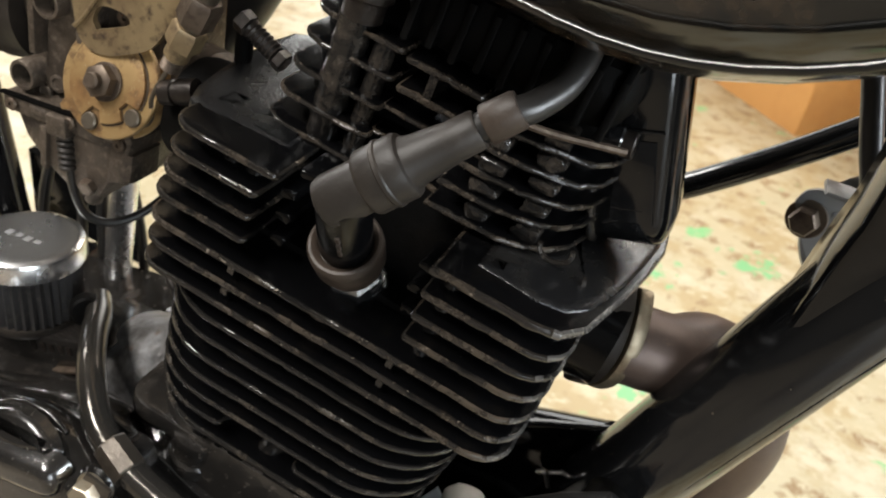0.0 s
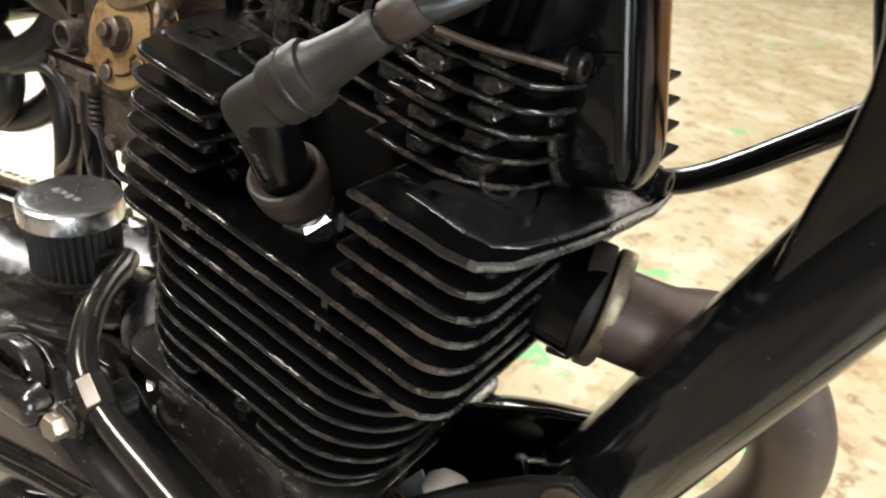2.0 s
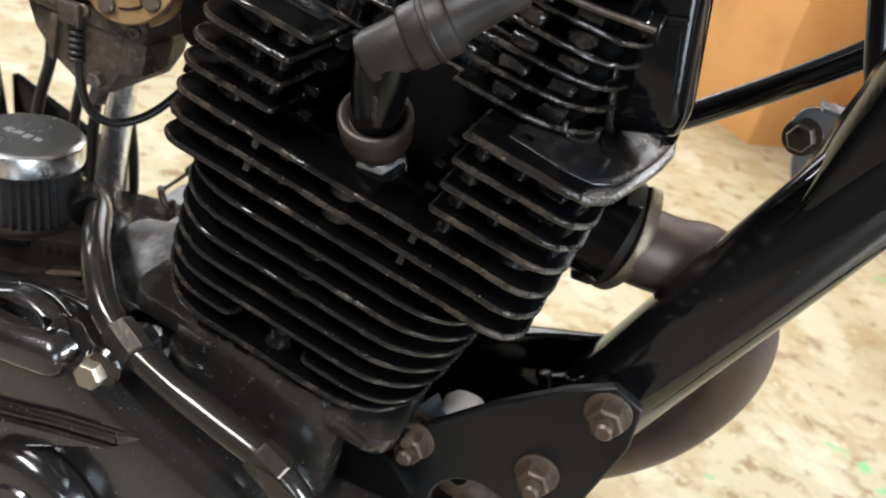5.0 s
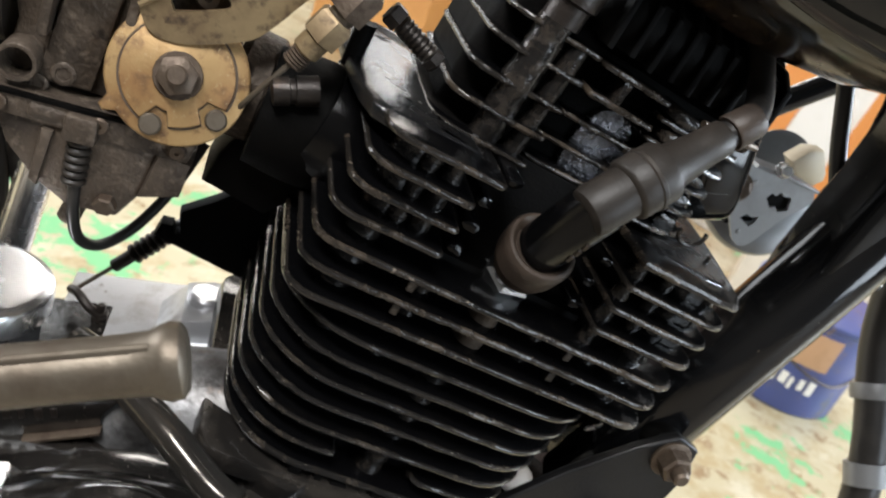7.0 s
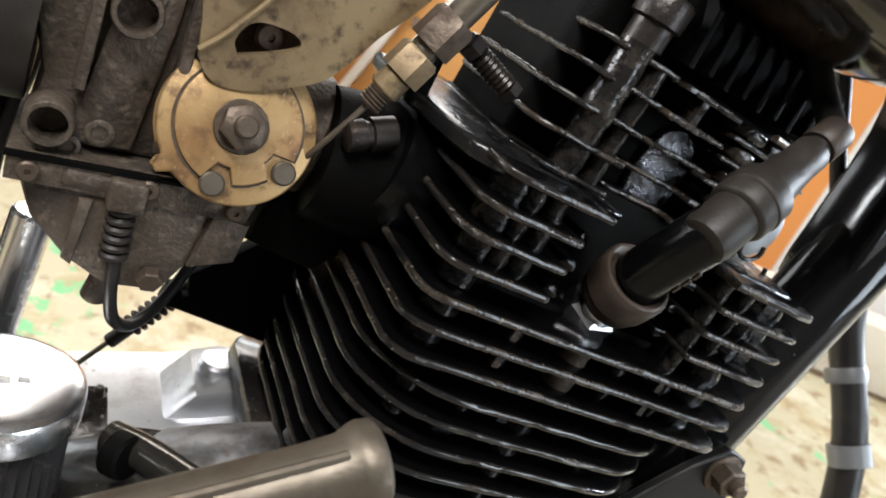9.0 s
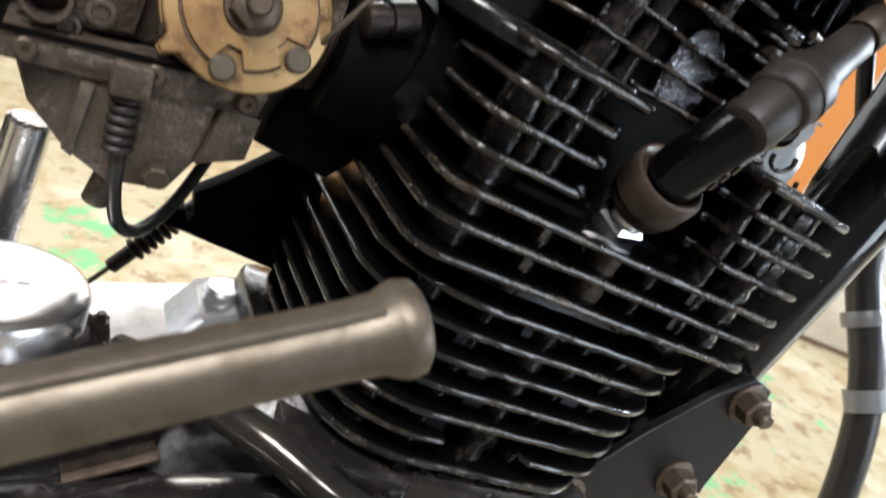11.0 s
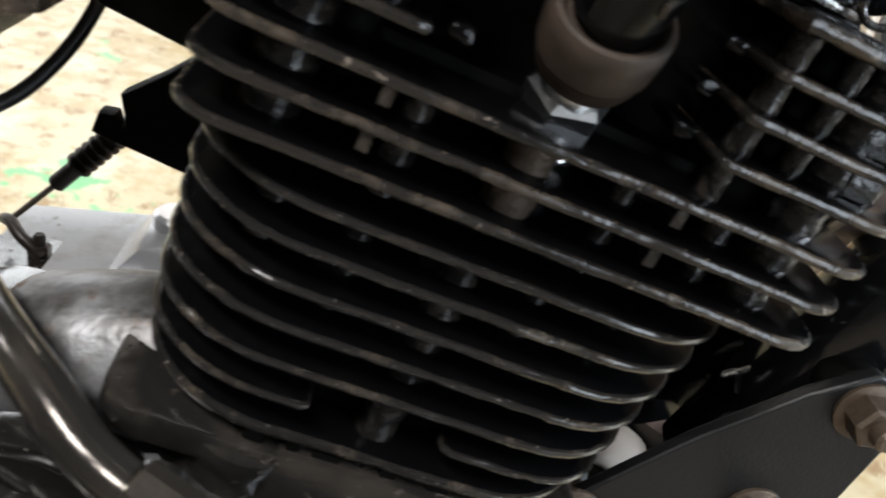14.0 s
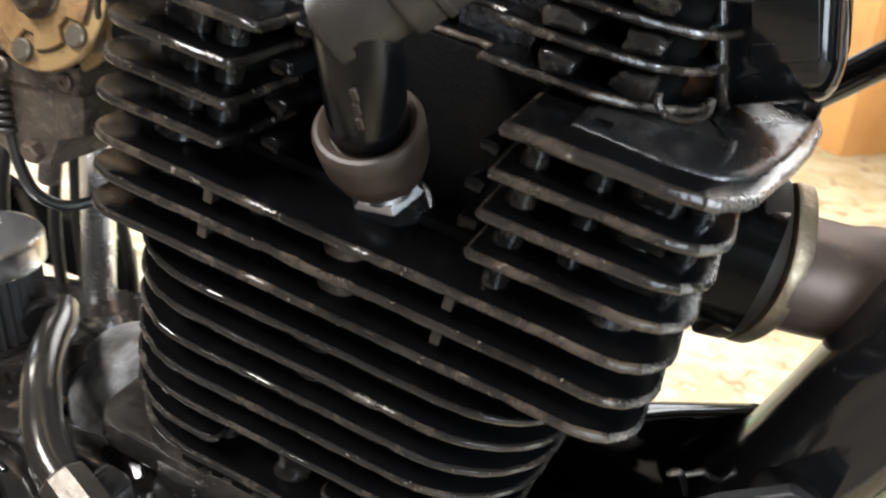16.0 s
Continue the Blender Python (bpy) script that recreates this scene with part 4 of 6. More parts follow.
def side_cover():
    """The clutch cover: domed shell, raised mark panel, oval bump, bolts."""
    cov = thing("crankcase_cover", (-0.22, 0.19, 0.20), "gloss black domed crankcase cover with oil capacity mark", "engine cover")
    out = [(-0.400, 0.180), (-0.130, 0.175), (-0.092, 0.200), (-0.078, 0.250), (-0.080, 0.300), (-0.098, 0.332), (-0.130, 0.348), (-0.158, 0.360), (-0.180, 0.3740), (-0.197, 0.3800), (-0.216, 0.3810), (-0.234, 0.3790), (-0.249, 0.3740), (-0.262, 0.3690), (-0.330, 0.3500), (-0.400, 0.3350)]
    part("shell", slab(B(), dense(out, 0.012), 0, 0, 0, None, "y", levels=[(0.020, 0.2160), (0.016, 0.2080), (0.0080, 0.2000), (0.0020, 0.1950), (0, 0.1895), (0.0004, 0.1830), (0.0018, 0.1767), (0.0045, 0.1717), (0.0085, 0.1690), (0.0150, 0.1674), (0.0270, 0.1669)]), CASE, cov, angle=60)
    part("rim", slab(B(), dense([(x + 0.004, z - 0.014) for x, z in out], 0.012), 0.2080, 0.2200, 0.001, None, "y"), CASE, cov)
    # long oval bump on the upper slope
    bm = B()
    c = Vector((-0.2148, 0.1752, 0.3788))
    m = Matrix.Translation(c) @ Matrix.Rotation(radians(48), 4, "X") @ Matrix.Rotation(radians(-6), 4, "Y")
    ov = [(0.0215 * math.cos(t), 0.0078 * math.sin(t) * abs(math.sin(t)) ** 0.7) for t in [2 * math.pi * k / 44 for k in range(44)]]
    slab(bm, [(a, b) for a, b in ov], 0, 0, 0, m, "z", levels=[(-0.0022, -0.003), (0, -0.0002), (0.0007, 0.0007), (0.0016, 0.0014), (0.0026, 0.0019), (0.0036, 0.0022)])
    part("oval_bump", bm, CASE, cov, angle=60)
    for pts, r in (([(-0.2330, 0.1830, 0.3760), (-0.2260, 0.1850, 0.3808), (-0.2190, 0.1855, 0.3828), (-0.2110, 0.1855, 0.3836), (-0.2040, 0.1850, 0.3828), (-0.1960, 0.1835, 0.3790)], 0.0013), ([(-0.2290, 0.1800, 0.3765), (-0.2240, 0.1812, 0.3796), (-0.2180, 0.1818, 0.3815), (-0.2110, 0.1818, 0.3820), (-0.2050, 0.1812, 0.3806), (-0.1990, 0.1800, 0.3775)], 0.0011)):
        part("contour_ridge", tube(B(), pts, r, 10, 5), CASE, cov)
    # mark panel: a raised box with a sunk field
    p0, p1, q0, q1 = -0.2470, -0.1850, 0.3535, 0.3725
    part("mark_panel", slab(B(), [(x, z + (x - p0) * 0.11) for x, z in rounded(p0, q0, p1, q1, [0.0072, 0.0075, 0.0085, 0.0072])], 0, 0, 0, None, "y", levels=[(-0.0012, 0.1740), (0, 0.1705), (0.0006, 0.1680), (0.0016, 0.1660), (0.0030, 0.1645), (0.0046, 0.1636), (0.0062, 0.1633)]), CASE, cov, angle=50)
    for lo, hi in (((-0.2440, 0.1620, 0.3570), (-0.2145, 0.1634, 0.3580)), ((-0.2440, 0.1620, 0.3672), (-0.2145, 0.1634, 0.3680))):
        part("panel_rib", brick(B(), lo, hi, 0.0003, Matrix.Translation((-0.244, 0, 0.357)) @ Matrix.Rotation(radians(-6.3), 4, "Y") @ Matrix.Translation((0.244, 0, -0.357))), CASE, cov)
    cu = bpy.data.curves.new("capacity_mark", "FONT")
    cu.body, cu.size, cu.extrude, cu.bevel_depth = "1000cm\u00b3", 0.0082, 0.0006, 0.0002
    tmp = new("capacity_mark_curve", cu)
    me = bpy.data.meshes.new_from_object(tmp.evaluated_get(bpy.context.evaluated_depsgraph_get()))
    bpy.data.objects.remove(tmp)
    me.materials.append(DULL)
    mark = new("capacity_mark", me)
    mark.parent = cov
    mark.matrix_local = Matrix.Translation(Vector((-0.2420, 0.1630, 0.3592)) - ORIGIN[cov.name]) @ Matrix.Rotation(radians(-6.3), 4, "Y") @ Matrix.Rotation(radians(90), 4, "X") @ Matrix.Diagonal((0.80, 0.95, 1, 1))
    mark["label"] = "cast oil capacity mark in worn relief letters"
    # bolts with their sleeves
    for x, y, z in ((-0.1742, 0.1730, 0.3700), (-0.2540, 0.1695, 0.3685)):
        d = Vector((0.05, -1, 0.15))
        sl = part("bolt_sleeve", rod(B(), (x, y + 0.030, z - 0.004), (x, y, z), 0.0085, 20, 0.25), CHROME if x < -0.2 else CASE, cov)
        bm = B()
        hex_bolt(bm, (x, y, z), d, 0.0102, 0.0070, 0.0068)
        part("hex_bolt", bm, STEEL, sl, "pale worn steel hex bolt")
    # round caps low on the cover
    for c, r in (((-0.1980, 0.1660, 0.2895), 0.033), ((-0.300, 0.1660, 0.250), 0.030)):
        part("round_cap", turned(B(), c, (0, -1, 0), [(0, 0), (0, r), (0.008, r), (0.0115, r * 0.94), (0.013, r * 0.84), (0.013, r * 0.55), (0.0145, r * 0.52), (0.0150, 0)], 40), CASE, cov, angle=50)
    part("hex_bolt", hex_bolt(B(), (-0.2640, 0.1660, 0.2650), (0, -1, 0.1), 0.0102, 0.008, 0.007), STEEL, cov)
    part("rib_edge", tube(B(), [(-0.330, 0.1640, 0.3110), (-0.2187, 0.1632, 0.3338), (-0.1900, 0.1632, 0.3412), (-0.1580, 0.1632, 0.3478)], 0.0011, 8, 4), CASE, cov)
    part("raised_rib", slab(B(), [(-0.330, 0.3080), (-0.2187, 0.3325), (-0.1560, 0.3460), (-0.1750, 0.3340), (-0.2150, 0.3140), (-0.330, 0.2860)], 0, 0, 0, None, "y", levels=[(-0.003, 0.1690), (0, 0.1650), (0.0008, 0.1628), (0.0022, 0.1615), (0.0034, 0.1613)]), CASE, cov)


side_cover()
# ---- things on the engine ----
def spark_plug():
    sp = thing("spark_plug", (-0.098, 0.234, 0.455), "bright spark plug with steel hexagon in the cylinder head", "spark plug")
    d = Vector((0.02, -0.545, 0.838)).normalized()
    b = Vector((-0.0990, 0.2385, 0.4600))
    part("seat_ring", turned(B(), b - d * 0.004, d, [(0, 0), (0, 0.0100), (0.004, 0.0106), (0.005, 0.0098), (0.005, 0)], 28), CHROME, sp, "bright sealing ring")
    part("shell_ring", turned(B(), b + d * 0.0005, d, [(0, 0), (0, 0.0104), (0.0014, 0.0112), (0.0034, 0.0112), (0.0044, 0.0104), (0.0044, 0)], 32), CHROME, sp)
    part("hexagon", hex_bolt(B(), b + d * 0.004, d, 0.0182, 0.0120), CHROME, sp, "chromed plug hexagon")
    part("collar", turned(B(), b + d * 0.0135, d, [(0, 0), (0, 0.0086), (0.004, 0.0080), (0.006, 0.006), (0.018, 0.006), (0.018, 0)], 24), CHROME, sp)
    part("seat_boss", turned(B(), b - d * 0.020, d, [(0, 0), (0, 0.0150), (0.014, 0.0150), (0.016, 0.0135), (0.016, 0)], 26), BLACK, engine)
    return b, d


def plug_cap(b, d):
    cap = thing("plug_connector", (-0.09, 0.21, 0.47), "dusty black rubber spark plug connector with right-angle elbow", "plug connector")
    a = b + d * 0.0208
    bm = B()
    turned(bm, a, d, [(0.0015, 0), (0.0015, 0.0096), (0, 0.0104), (0.0008, 0.0114), (0.0030, 0.0121), (0.0055, 0.0124), (0.0062, 0.0131), (0.0130, 0.0136), (0.0160, 0.0135), (0.0172, 0.0128), (0.0174, 0.0118), (0.0166, 0.0104), (0.0150, 0.0094), (0.0150, 0)], 32)
    part("lower_boot", bm, BOOT, cap, "dusty brown rubber boot over the plug")
    e = Vector((-0.0930, 0.2015, 0.5190))
    part("stem", turned(B(), a + d * 0.016, e - a - d * 0.016, [(0, 0), (0, 0.0094), ((e - a).length - 0.016, 0.0094), ((e - a).length - 0.013, 0.0080), ((e - a).length - 0.011, 0)], 28), BLACK, cap, "shiny black connector stem")
    for k in range(3):
        q = a + (e - a) * (0.52 + 0.09 * k) + Vector((0.002, -0.0090, -0.0035))
        part("mould_mark", brick(B(), (-0.0006, -0.0004, -0.0018), (0.0006, 0.0006, 0.0018), 0.0002, Matrix.Translation(q) @ Matrix.Rotation(radians(33), 4, "X")), BOOT, cap)
    f = Vector((-0.0556, 0.2150, 0.5500))
    g = (f - e).normalized()
    h = (f - e).length
    s = e - g * 0.0080
    bm = B()
    turned(bm, s, g, [(0, 0), (0, 0.0058), (0.0012, 0.0080), (0.004, 0.0089), (0.0160, 0.0088), (0.0165, 0.0100), (0.0176, 0.0106), (0.0300, 0.0106), (0.0312, 0.0100), (0.0318, 0.0086), (0.0345, 0.0078), (h - 0.004, 0.0064), (h + 0.0040, 0.0062), (h + 0.0050, 0.0056), (h + 0.0050, 0)], 32)
    part("elbow_body", bm, RUBBER, cap)
    part("rib_ring", turned(B(), s + g * 0.0230, g, [(0, 0), (0, 0.0105), (0.0006, 0.0111), (0.0018, 0.0111), (0.0024, 0.0105), (0.0024, 0)], 32), RUBBER, cap)
    lead = thing("ignition_lead", (-0.04, 0.23, 0.55), "thick black ignition lead rising towards the fuel tank", "ignition lead")
    part("lead", tube(B(), [f - g * 0.004, f + g * 0.006, (-0.0455, 0.2230, 0.5560), (-0.0400, 0.2340, 0.5610), (-0.0380, 0.2450, 0.5690), (-0.0390, 0.2560, 0.5830), (-0.040, 0.270, 0.630)], 0.0047, 16, 8), HOSE, lead)
    part("end_sleeve", turned(B(), f - g * 0.001, g, [(0, 0.0050), (0, 0.0060), (0.0006, 0.0064), (0.0100, 0.0061), (0.0112, 0.0056), (0.0112, 0.0040)], 24), BOOT, lead, "brown aged rubber sleeve")


b_, d_ = spark_plug()
plug_cap(b_, d_)


def spun(bm, m):
    bmesh.ops.transform(bm, matrix=m, verts=bm.verts)
    return bm


def carburettor():
    cb = thing("carburettor", (-0.25, 0.28, 0.44), "dirty oil-stained cast carburettor with yellow zinc throttle pulley", "carburettor")
    # bowl
    out = [(-0.2850, 0.4735), (-0.2800, 0.4600), (-0.2690, 0.4480), (-0.2570, 0.4405), (-0.2400, 0.4405), (-0.2330, 0.4520), (-0.2290, 0.4690), (-0.2310, 0.4785)]
    part("float_bowl", slab(B(), out, 0.2560, 0.3060, 0.004, None, "y"), CARB, cb, "dirty cast float bowl", angle=30)
    part("bowl_flange", slab(B(), [(-0.2880, 0.4720), (-0.2200, 0.4700), (-0.2180, 0.4770), (-0.2200, 0.4800), (-0.2880, 0.4800)], 0.2540, 0.3080, 0.0012, None, "y"), CARB, cb)
    part("drain_stub", rod(B(), (-0.2540, 0.2720, 0.4420), (-0.2580, 0.2720, 0.4270), 0.0042, 14), CARB, cb)
    part("bowl_lug", slab(B(), [(-0.2340, 0.4520), (-0.2200, 0.4560), (-0.2180, 0.4700), (-0.2300, 0.4720)], 0.2540, 0.2740, 0.002, None, "y"), CARB, cb)
    # body with its slanting wall and ribs
    body = [(-0.2860, 0.4800), (-0.2260, 0.4800), (-0.2120, 0.5000), (-0.2100, 0.5400), (-0.2200, 0.5750), (-0.2860, 0.5750), (-0.2900, 0.5300), (-0.2830, 0.5000)]
    part("body", slab(B(), body, 0.2680, 0.3120, 0.003, None, "y"), CARB, cb, angle=30)
    part("wall_ridge", slab(B(), [(-0.2740, 0.4830), (-0.2560, 0.4830), (-0.2500, 0.5250), (-0.2480, 0.5600), (-0.2680, 0.5600), (-0.2680, 0.5200)], 0.2640, 0.2700, 0.0015, None, "y"), CARB, cb)
    part("wall_ridge", slab(B(), [(-0.2480, 0.4960), (-0.2430, 0.4960), (-0.2380, 0.5300), (-0.2360, 0.5600), (-0.2420, 0.5600), (-0.2440, 0.5250)], 0.2600, 0.2700, 0.0015, None, "y"), CARB, cb)
    part("rear_throat", turned(B(), (-0.2850, 0.2900, 0.5150), (-1, 0.02, 0.06), [(0, 0), (0, 0.030), (0.012, 0.031), (0.016, 0.033), (0.030, 0.033), (0.032, 0.031), (0.052, 0.031), (0.053, 0)], 30), RUBBER, cb, "black rubber air duct")
    part("front_throat", rod(B(), (-0.2120, 0.2850, 0.4960), (-0.1960, 0.2830, 0.4940), 0.021, 28), CARB, cb)
    for x, y, z, r, k in ((-0.2790, 0.2640, 0.4890, 0.0068, 0.0052), (-0.2620, 0.2620, 0.5250, 0.0070, 0.0054)):
        bm = B()
        turned(bm, (x, 0.2700, z), (0, -1, 0), [(0, 0), (0, r), (0.0125, r), (0.0130, r - 0.0004), (0.0130, k), (0.0030, k), (0.0030, 0)], 26)
        part("port_tube", bm, CARB, cb)
    for x, z, r in ((-0.2655, 0.4870, 0.0042), (-0.2730, 0.4815, 0.0034), (-0.2580, 0.5290, 0.0034), (-0.2530, 0.5360, 0.0036)):
        bm = B()
        turned(bm, (x, 0.2650, z), (0, -1, 0), [(0, 0), (0, r), (0.0016, r), (0.0020, r * 0.85), (0.0020, r * 0.6), (0.0014, r * 0.55), (0.0014, 0)], 18)
        part("plug_disc", bm, CARB, cb)
    # flange screws, ribs and dark joints of the casting
    for x, z in ((-0.2820, 0.4760), (-0.2500, 0.4765), (-0.2240, 0.4745)):
        part("flange_screw", turned(B(), (x, 0.2545, z), (0, -1, 0), [(0, 0), (0, 0.0031), (0.0020, 0.0031), (0.0026, 0.0025), (0.0026, 0.0010), (0.0018, 0.0010), (0.0018, 0)], 14), DULL, cb)
    part("joint_line", brick(B(), (-0.2885, 0.2532, 0.4794), (-0.2195, 0.2560, 0.4806), 0), CORE, cb)
    for x, z0, z1 in ((-0.2505, 0.486, 0.560), (-0.2750, 0.500, 0.570), (-0.2395, 0.484, 0.500)):
        part("rib", slab(B(), [(x, z0), (x + 0.0035, z0), (x + 0.0080, z1), (x + 0.0045, z1)], 0.2585, 0.2700, 0.0010, None, "y"), CARB, cb)
    part("bowl_rib", slab(B(), [(-0.2700, 0.4500), (-0.2670, 0.4480), (-0.2640, 0.4700), (-0.2680, 0.4700)], 0.2535, 0.2570, 0.0010, None, "y"), CARB, cb)
    part("drain_screw", hex_bolt(B(), (-0.2440, 0.2560, 0.4470), (0, -1, -0.2), 0.0070, 0.0040), DULL, cb)
    # throttle pulley: two discs, a raised sector plate, hexagon, rivets
    px, pz = -0.2290, 0.5000
    turn = Matrix.Translation((px, 0.2575, pz)) @ Matrix.Rotation(radians(-20), 4, "X") @ Matrix.Rotation(radians(-20), 4, "Y") @ Matrix.Diagonal((1.05, 1, 1.05, 1)) @ Matrix.Translation((-px, -0.2530, -pz))
    pul = []
    for k in range(72):
        t = 2 * math.pi * k / 72
        a = math.degrees(t) % 360
        r = 0.0225
        if 58 < a < 112:
            r = 0.0225 - 0.0068 * math.sin(math.pi * (a - 58) / 54) ** 0.6
        if 190 < a < 204:
            r = 0.0260 if 192 < a < 202 else 0.024
        pul.append((px + r * math.cos(t), pz + r * math.sin(t)))
    disc = part("throttle_pulley", spun(slab(B(), pul, 0.2500, 0.2530, 0.0008, None, "y"), turn), ZINC, cb, "yellow zinc-plated throttle pulley", angle=50)
    part("rear_disc", spun(slab(B(), [(px + (a - px) * 0.99, pz + (b - pz) * 0.99) for a, b in pul], 0.2590, 0.2610, 0.0006, None, "y"), turn), ZINC, disc)
    part("groove_core", spun(slab(B(), circle(px, pz, 0.0185, 40), 0.2530, 0.2590, 0, None, "y"), turn), ZINC, disc)
    sec = []
    for k in range(60):
        t = 2 * math.pi * k / 60
        a = math.degrees(t) % 360
        r = 0.0178
        if 58 < a < 112:
            r = 0.0178 - 0.0046 * math.sin(math.pi * (a - 58) / 54) ** 0.5
        if 222 < a < 248 or 290 < a < 318:
            r = 0.0118
        elif 248 <= a <= 290:
            r = 0.0164
        sec.append((px + r * math.cos(t), pz + r * math.sin(t)))
    part("hub_plate", spun(slab(B(), sec, 0.2482, 0.2501, 0.0006, None, "y"), turn), ZINC, disc)
    part("hub_groove", spun(slab(B(), [(px + (a - px) * 1.045, pz + (b - pz) * 1.045) for a, b in sec], 0.2496, 0.25005, 0, None, "y"), turn), DULL, disc)
    for a in (234, 304):
        t = radians(a)
        part("rivet", spun(turned(B(), (px + 0.0178 * math.cos(t), 0.2505, pz + 0.0178 * math.sin(t)), (0, -1, 0), [(0, 0), (0, 0.0036), (0.0020, 0.0036), (0.0026, 0.0030), (0.0026, 0)], 18), turn), KICK, disc)
    part("shaft_nut", spun(hex_bolt(B(), (px, 0.2484, pz), (0, -1, 0), 0.0115, 0.0052, 0.0078), turn), DULL, disc)
    part("shaft_end", spun(turned(B(), (px, 0.2440, pz), (0, -1, 0), [(0, 0), (0, 0.0033), (0.0050, 0.0033), (0.0056, 0.0027), (0.0056, 0)], 16), turn), DULL, disc)
    # cable bracket over it: plate with a three-cornered hole
    bo = [q[:2] for q in glide([(-0.2450, 0.5190, 0), (-0.2420, 0.5140, 0), (-0.2370, 0.5115, 0), (-0.2290, 0.5120, 0), (-0.2200, 0.5150, 0), (-0.2090, 0.5200, 0), (-0.2020, 0.5280, 0), (-0.1960, 0.5370, 0), (-0.1890, 0.5450, 0)], 3)] + [(-0.1840, 0.5520), (-0.1950, 0.5640), (-0.2360, 0.5620), (-0.2480, 0.5400), (-0.2460, 0.5290)]
    hole = [q[:2] for q in glide([(-0.2345, 0.5215, 0), (-0.2362, 0.5250, 0), (-0.2340, 0.5300, 0), (-0.2300, 0.5322, 0), (-0.2220, 0.5318, 0), (-0.2182, 0.5298, 0), (-0.2190, 0.5272, 0), (-0.2270, 0.5238, 0)], 3)]
    bm = B()
    bo2 = [tuple(p) for p in bo]
    ring = [bm.verts.new((x, 0.2555, z)) for x, z in bo2]
    inner = [bm.verts.new((x, 0.2555, z)) for x, z in hole]
    edges = [bm.edges.new((ring[i], ring[(i + 1) % len(ring)])) for i in range(len(ring))] + [bm.edges.new((inner[i], inner[(i + 1) % len(inner)])) for i in range(len(inner))]
    bmesh.ops.triangle_fill(bm, use_beauty=True, use_dissolve=False, edges=edges)
    ext = bmesh.ops.extrude_face_region(bm, geom=bm.faces[:])
    bmesh.ops.translate(bm, vec=(0, 0.0028, 0), verts=[g for g in ext["geom"] if isinstance(g, bmesh.types.BMVert)])
    br = part("cable_bracket", bm, ZINC2, cb, "pale zinc cable bracket plate", angle=30)
    for x, z in ((-0.2370, 0.5420), (-0.2255, 0.5275)):
        part("bracket_screw", turned(B(), (x, 0.2560 if z > 0.54 else 0.2640, z), (0, -1, 0), [(0, 0), (0, 0.0046), (0.0018, 0.0046), (0.0028, 0.0036), (0.0028, 0.0014), (0.0016, 0.0012), (0.0016, 0)], 18), DULL, br)
    part("crease", tube(B(), [(-0.2452, 0.2550, 0.5205), (-0.2400, 0.2548, 0.5255), (-0.2330, 0.2546, 0.5345), (-0.2270, 0.2548, 0.5430)], 0.0010, 8, 4), ZINC2, br)
    # cable adjuster and its thin wire
    w0, w1 = Vector((-0.2045, 0.2510, 0.5030)), Vector((-0.1950, 0.2500, 0.5180))
    e = Vector((-0.1740, 0.2480, 0.5560))
    ax = (e - w1).normalized()
    part("throttle_wire", tube(B(), [(-0.2200, 0.2590, 0.4790), (-0.2110, 0.2580, 0.4890), w0, w1 + ax * 0.004], 0.0010, 8, 6), KICK, cb, "thin steel throttle cable wire")
    for k in range(6):
        part("adjuster_thread", turned(B(), w1 + ax * (0.0012 * k), ax, [(0, 0), (0, 0.0036), (0.0006, 0.0042), (0.0011, 0.0036), (0.0011, 0)], 16), DULL, cb)
    part("adjuster_sleeve", rod(B(), w1 + ax * 0.006, w1 + ax * 0.013, 0.0050, 18), ZINC2, cb)
    part("adjuster_nut", hex_bolt(B(), w1 + ax * 0.013, ax, 0.0122, 0.0095), ZINC2, cb)
    part("adjuster_nut", hex_bolt(B(), w1 + ax * 0.025, ax, 0.0128, 0.0120), DULL, cb)
    part("adjuster_end", rod(B(), w1 + ax * 0.022, w1 + ax * 0.055, 0.0046, 18), KICK, cb)
    # choke valve with ribbed boot, black cable looping away
    c0 = Vector((-0.2560, 0.2580, 0.4780))
    part("choke_nut", slab(B(), rounded(-0.2610, 0.4690, -0.2500, 0.4790, 0.0015), 0.2500, 0.2620, 0.0012, None, "y"), CARB, cb)
    for k in range(6):
        part("boot_ring", turned(B(), c0 + Vector((0.0003, -0.002, -0.0090 - 0.0030 * k)), (0.05, 0, -1), [(0, 0), (0, 0.0036), (0.0008, 0.0044), (0.0018, 0.0044), (0.0026, 0.0034), (0.0026, 0)], 16), RUBBER, cb)
    part("choke_screw", rod(B(), (-0.2700, 0.2580, 0.4760), (-0.2860, 0.2570, 0.4770), 0.0022, 12), DULL, cb)
    part("choke_knob", rod(B(), (-0.2600, 0.2580, 0.4750), (-0.2730, 0.2580, 0.4760), 0.0050, 14), CARB, cb)
    ch = thing("choke_cable", (-0.24, 0.265, 0.42), "thin black control cable looping under the carburettor", "control cable")
    part("cable", tube(B(), [(-0.2550, 0.2560, 0.4520), (-0.2540, 0.2570, 0.4380), (-0.2510, 0.2600, 0.4270), (-0.2440, 0.2680, 0.4215), (-0.2340, 0.2800, 0.4260), (-0.2240, 0.2920, 0.4400), (-0.2160, 0.3000, 0.4600)], 0.0022, 10, 8), HOSE, ch)


carburettor()


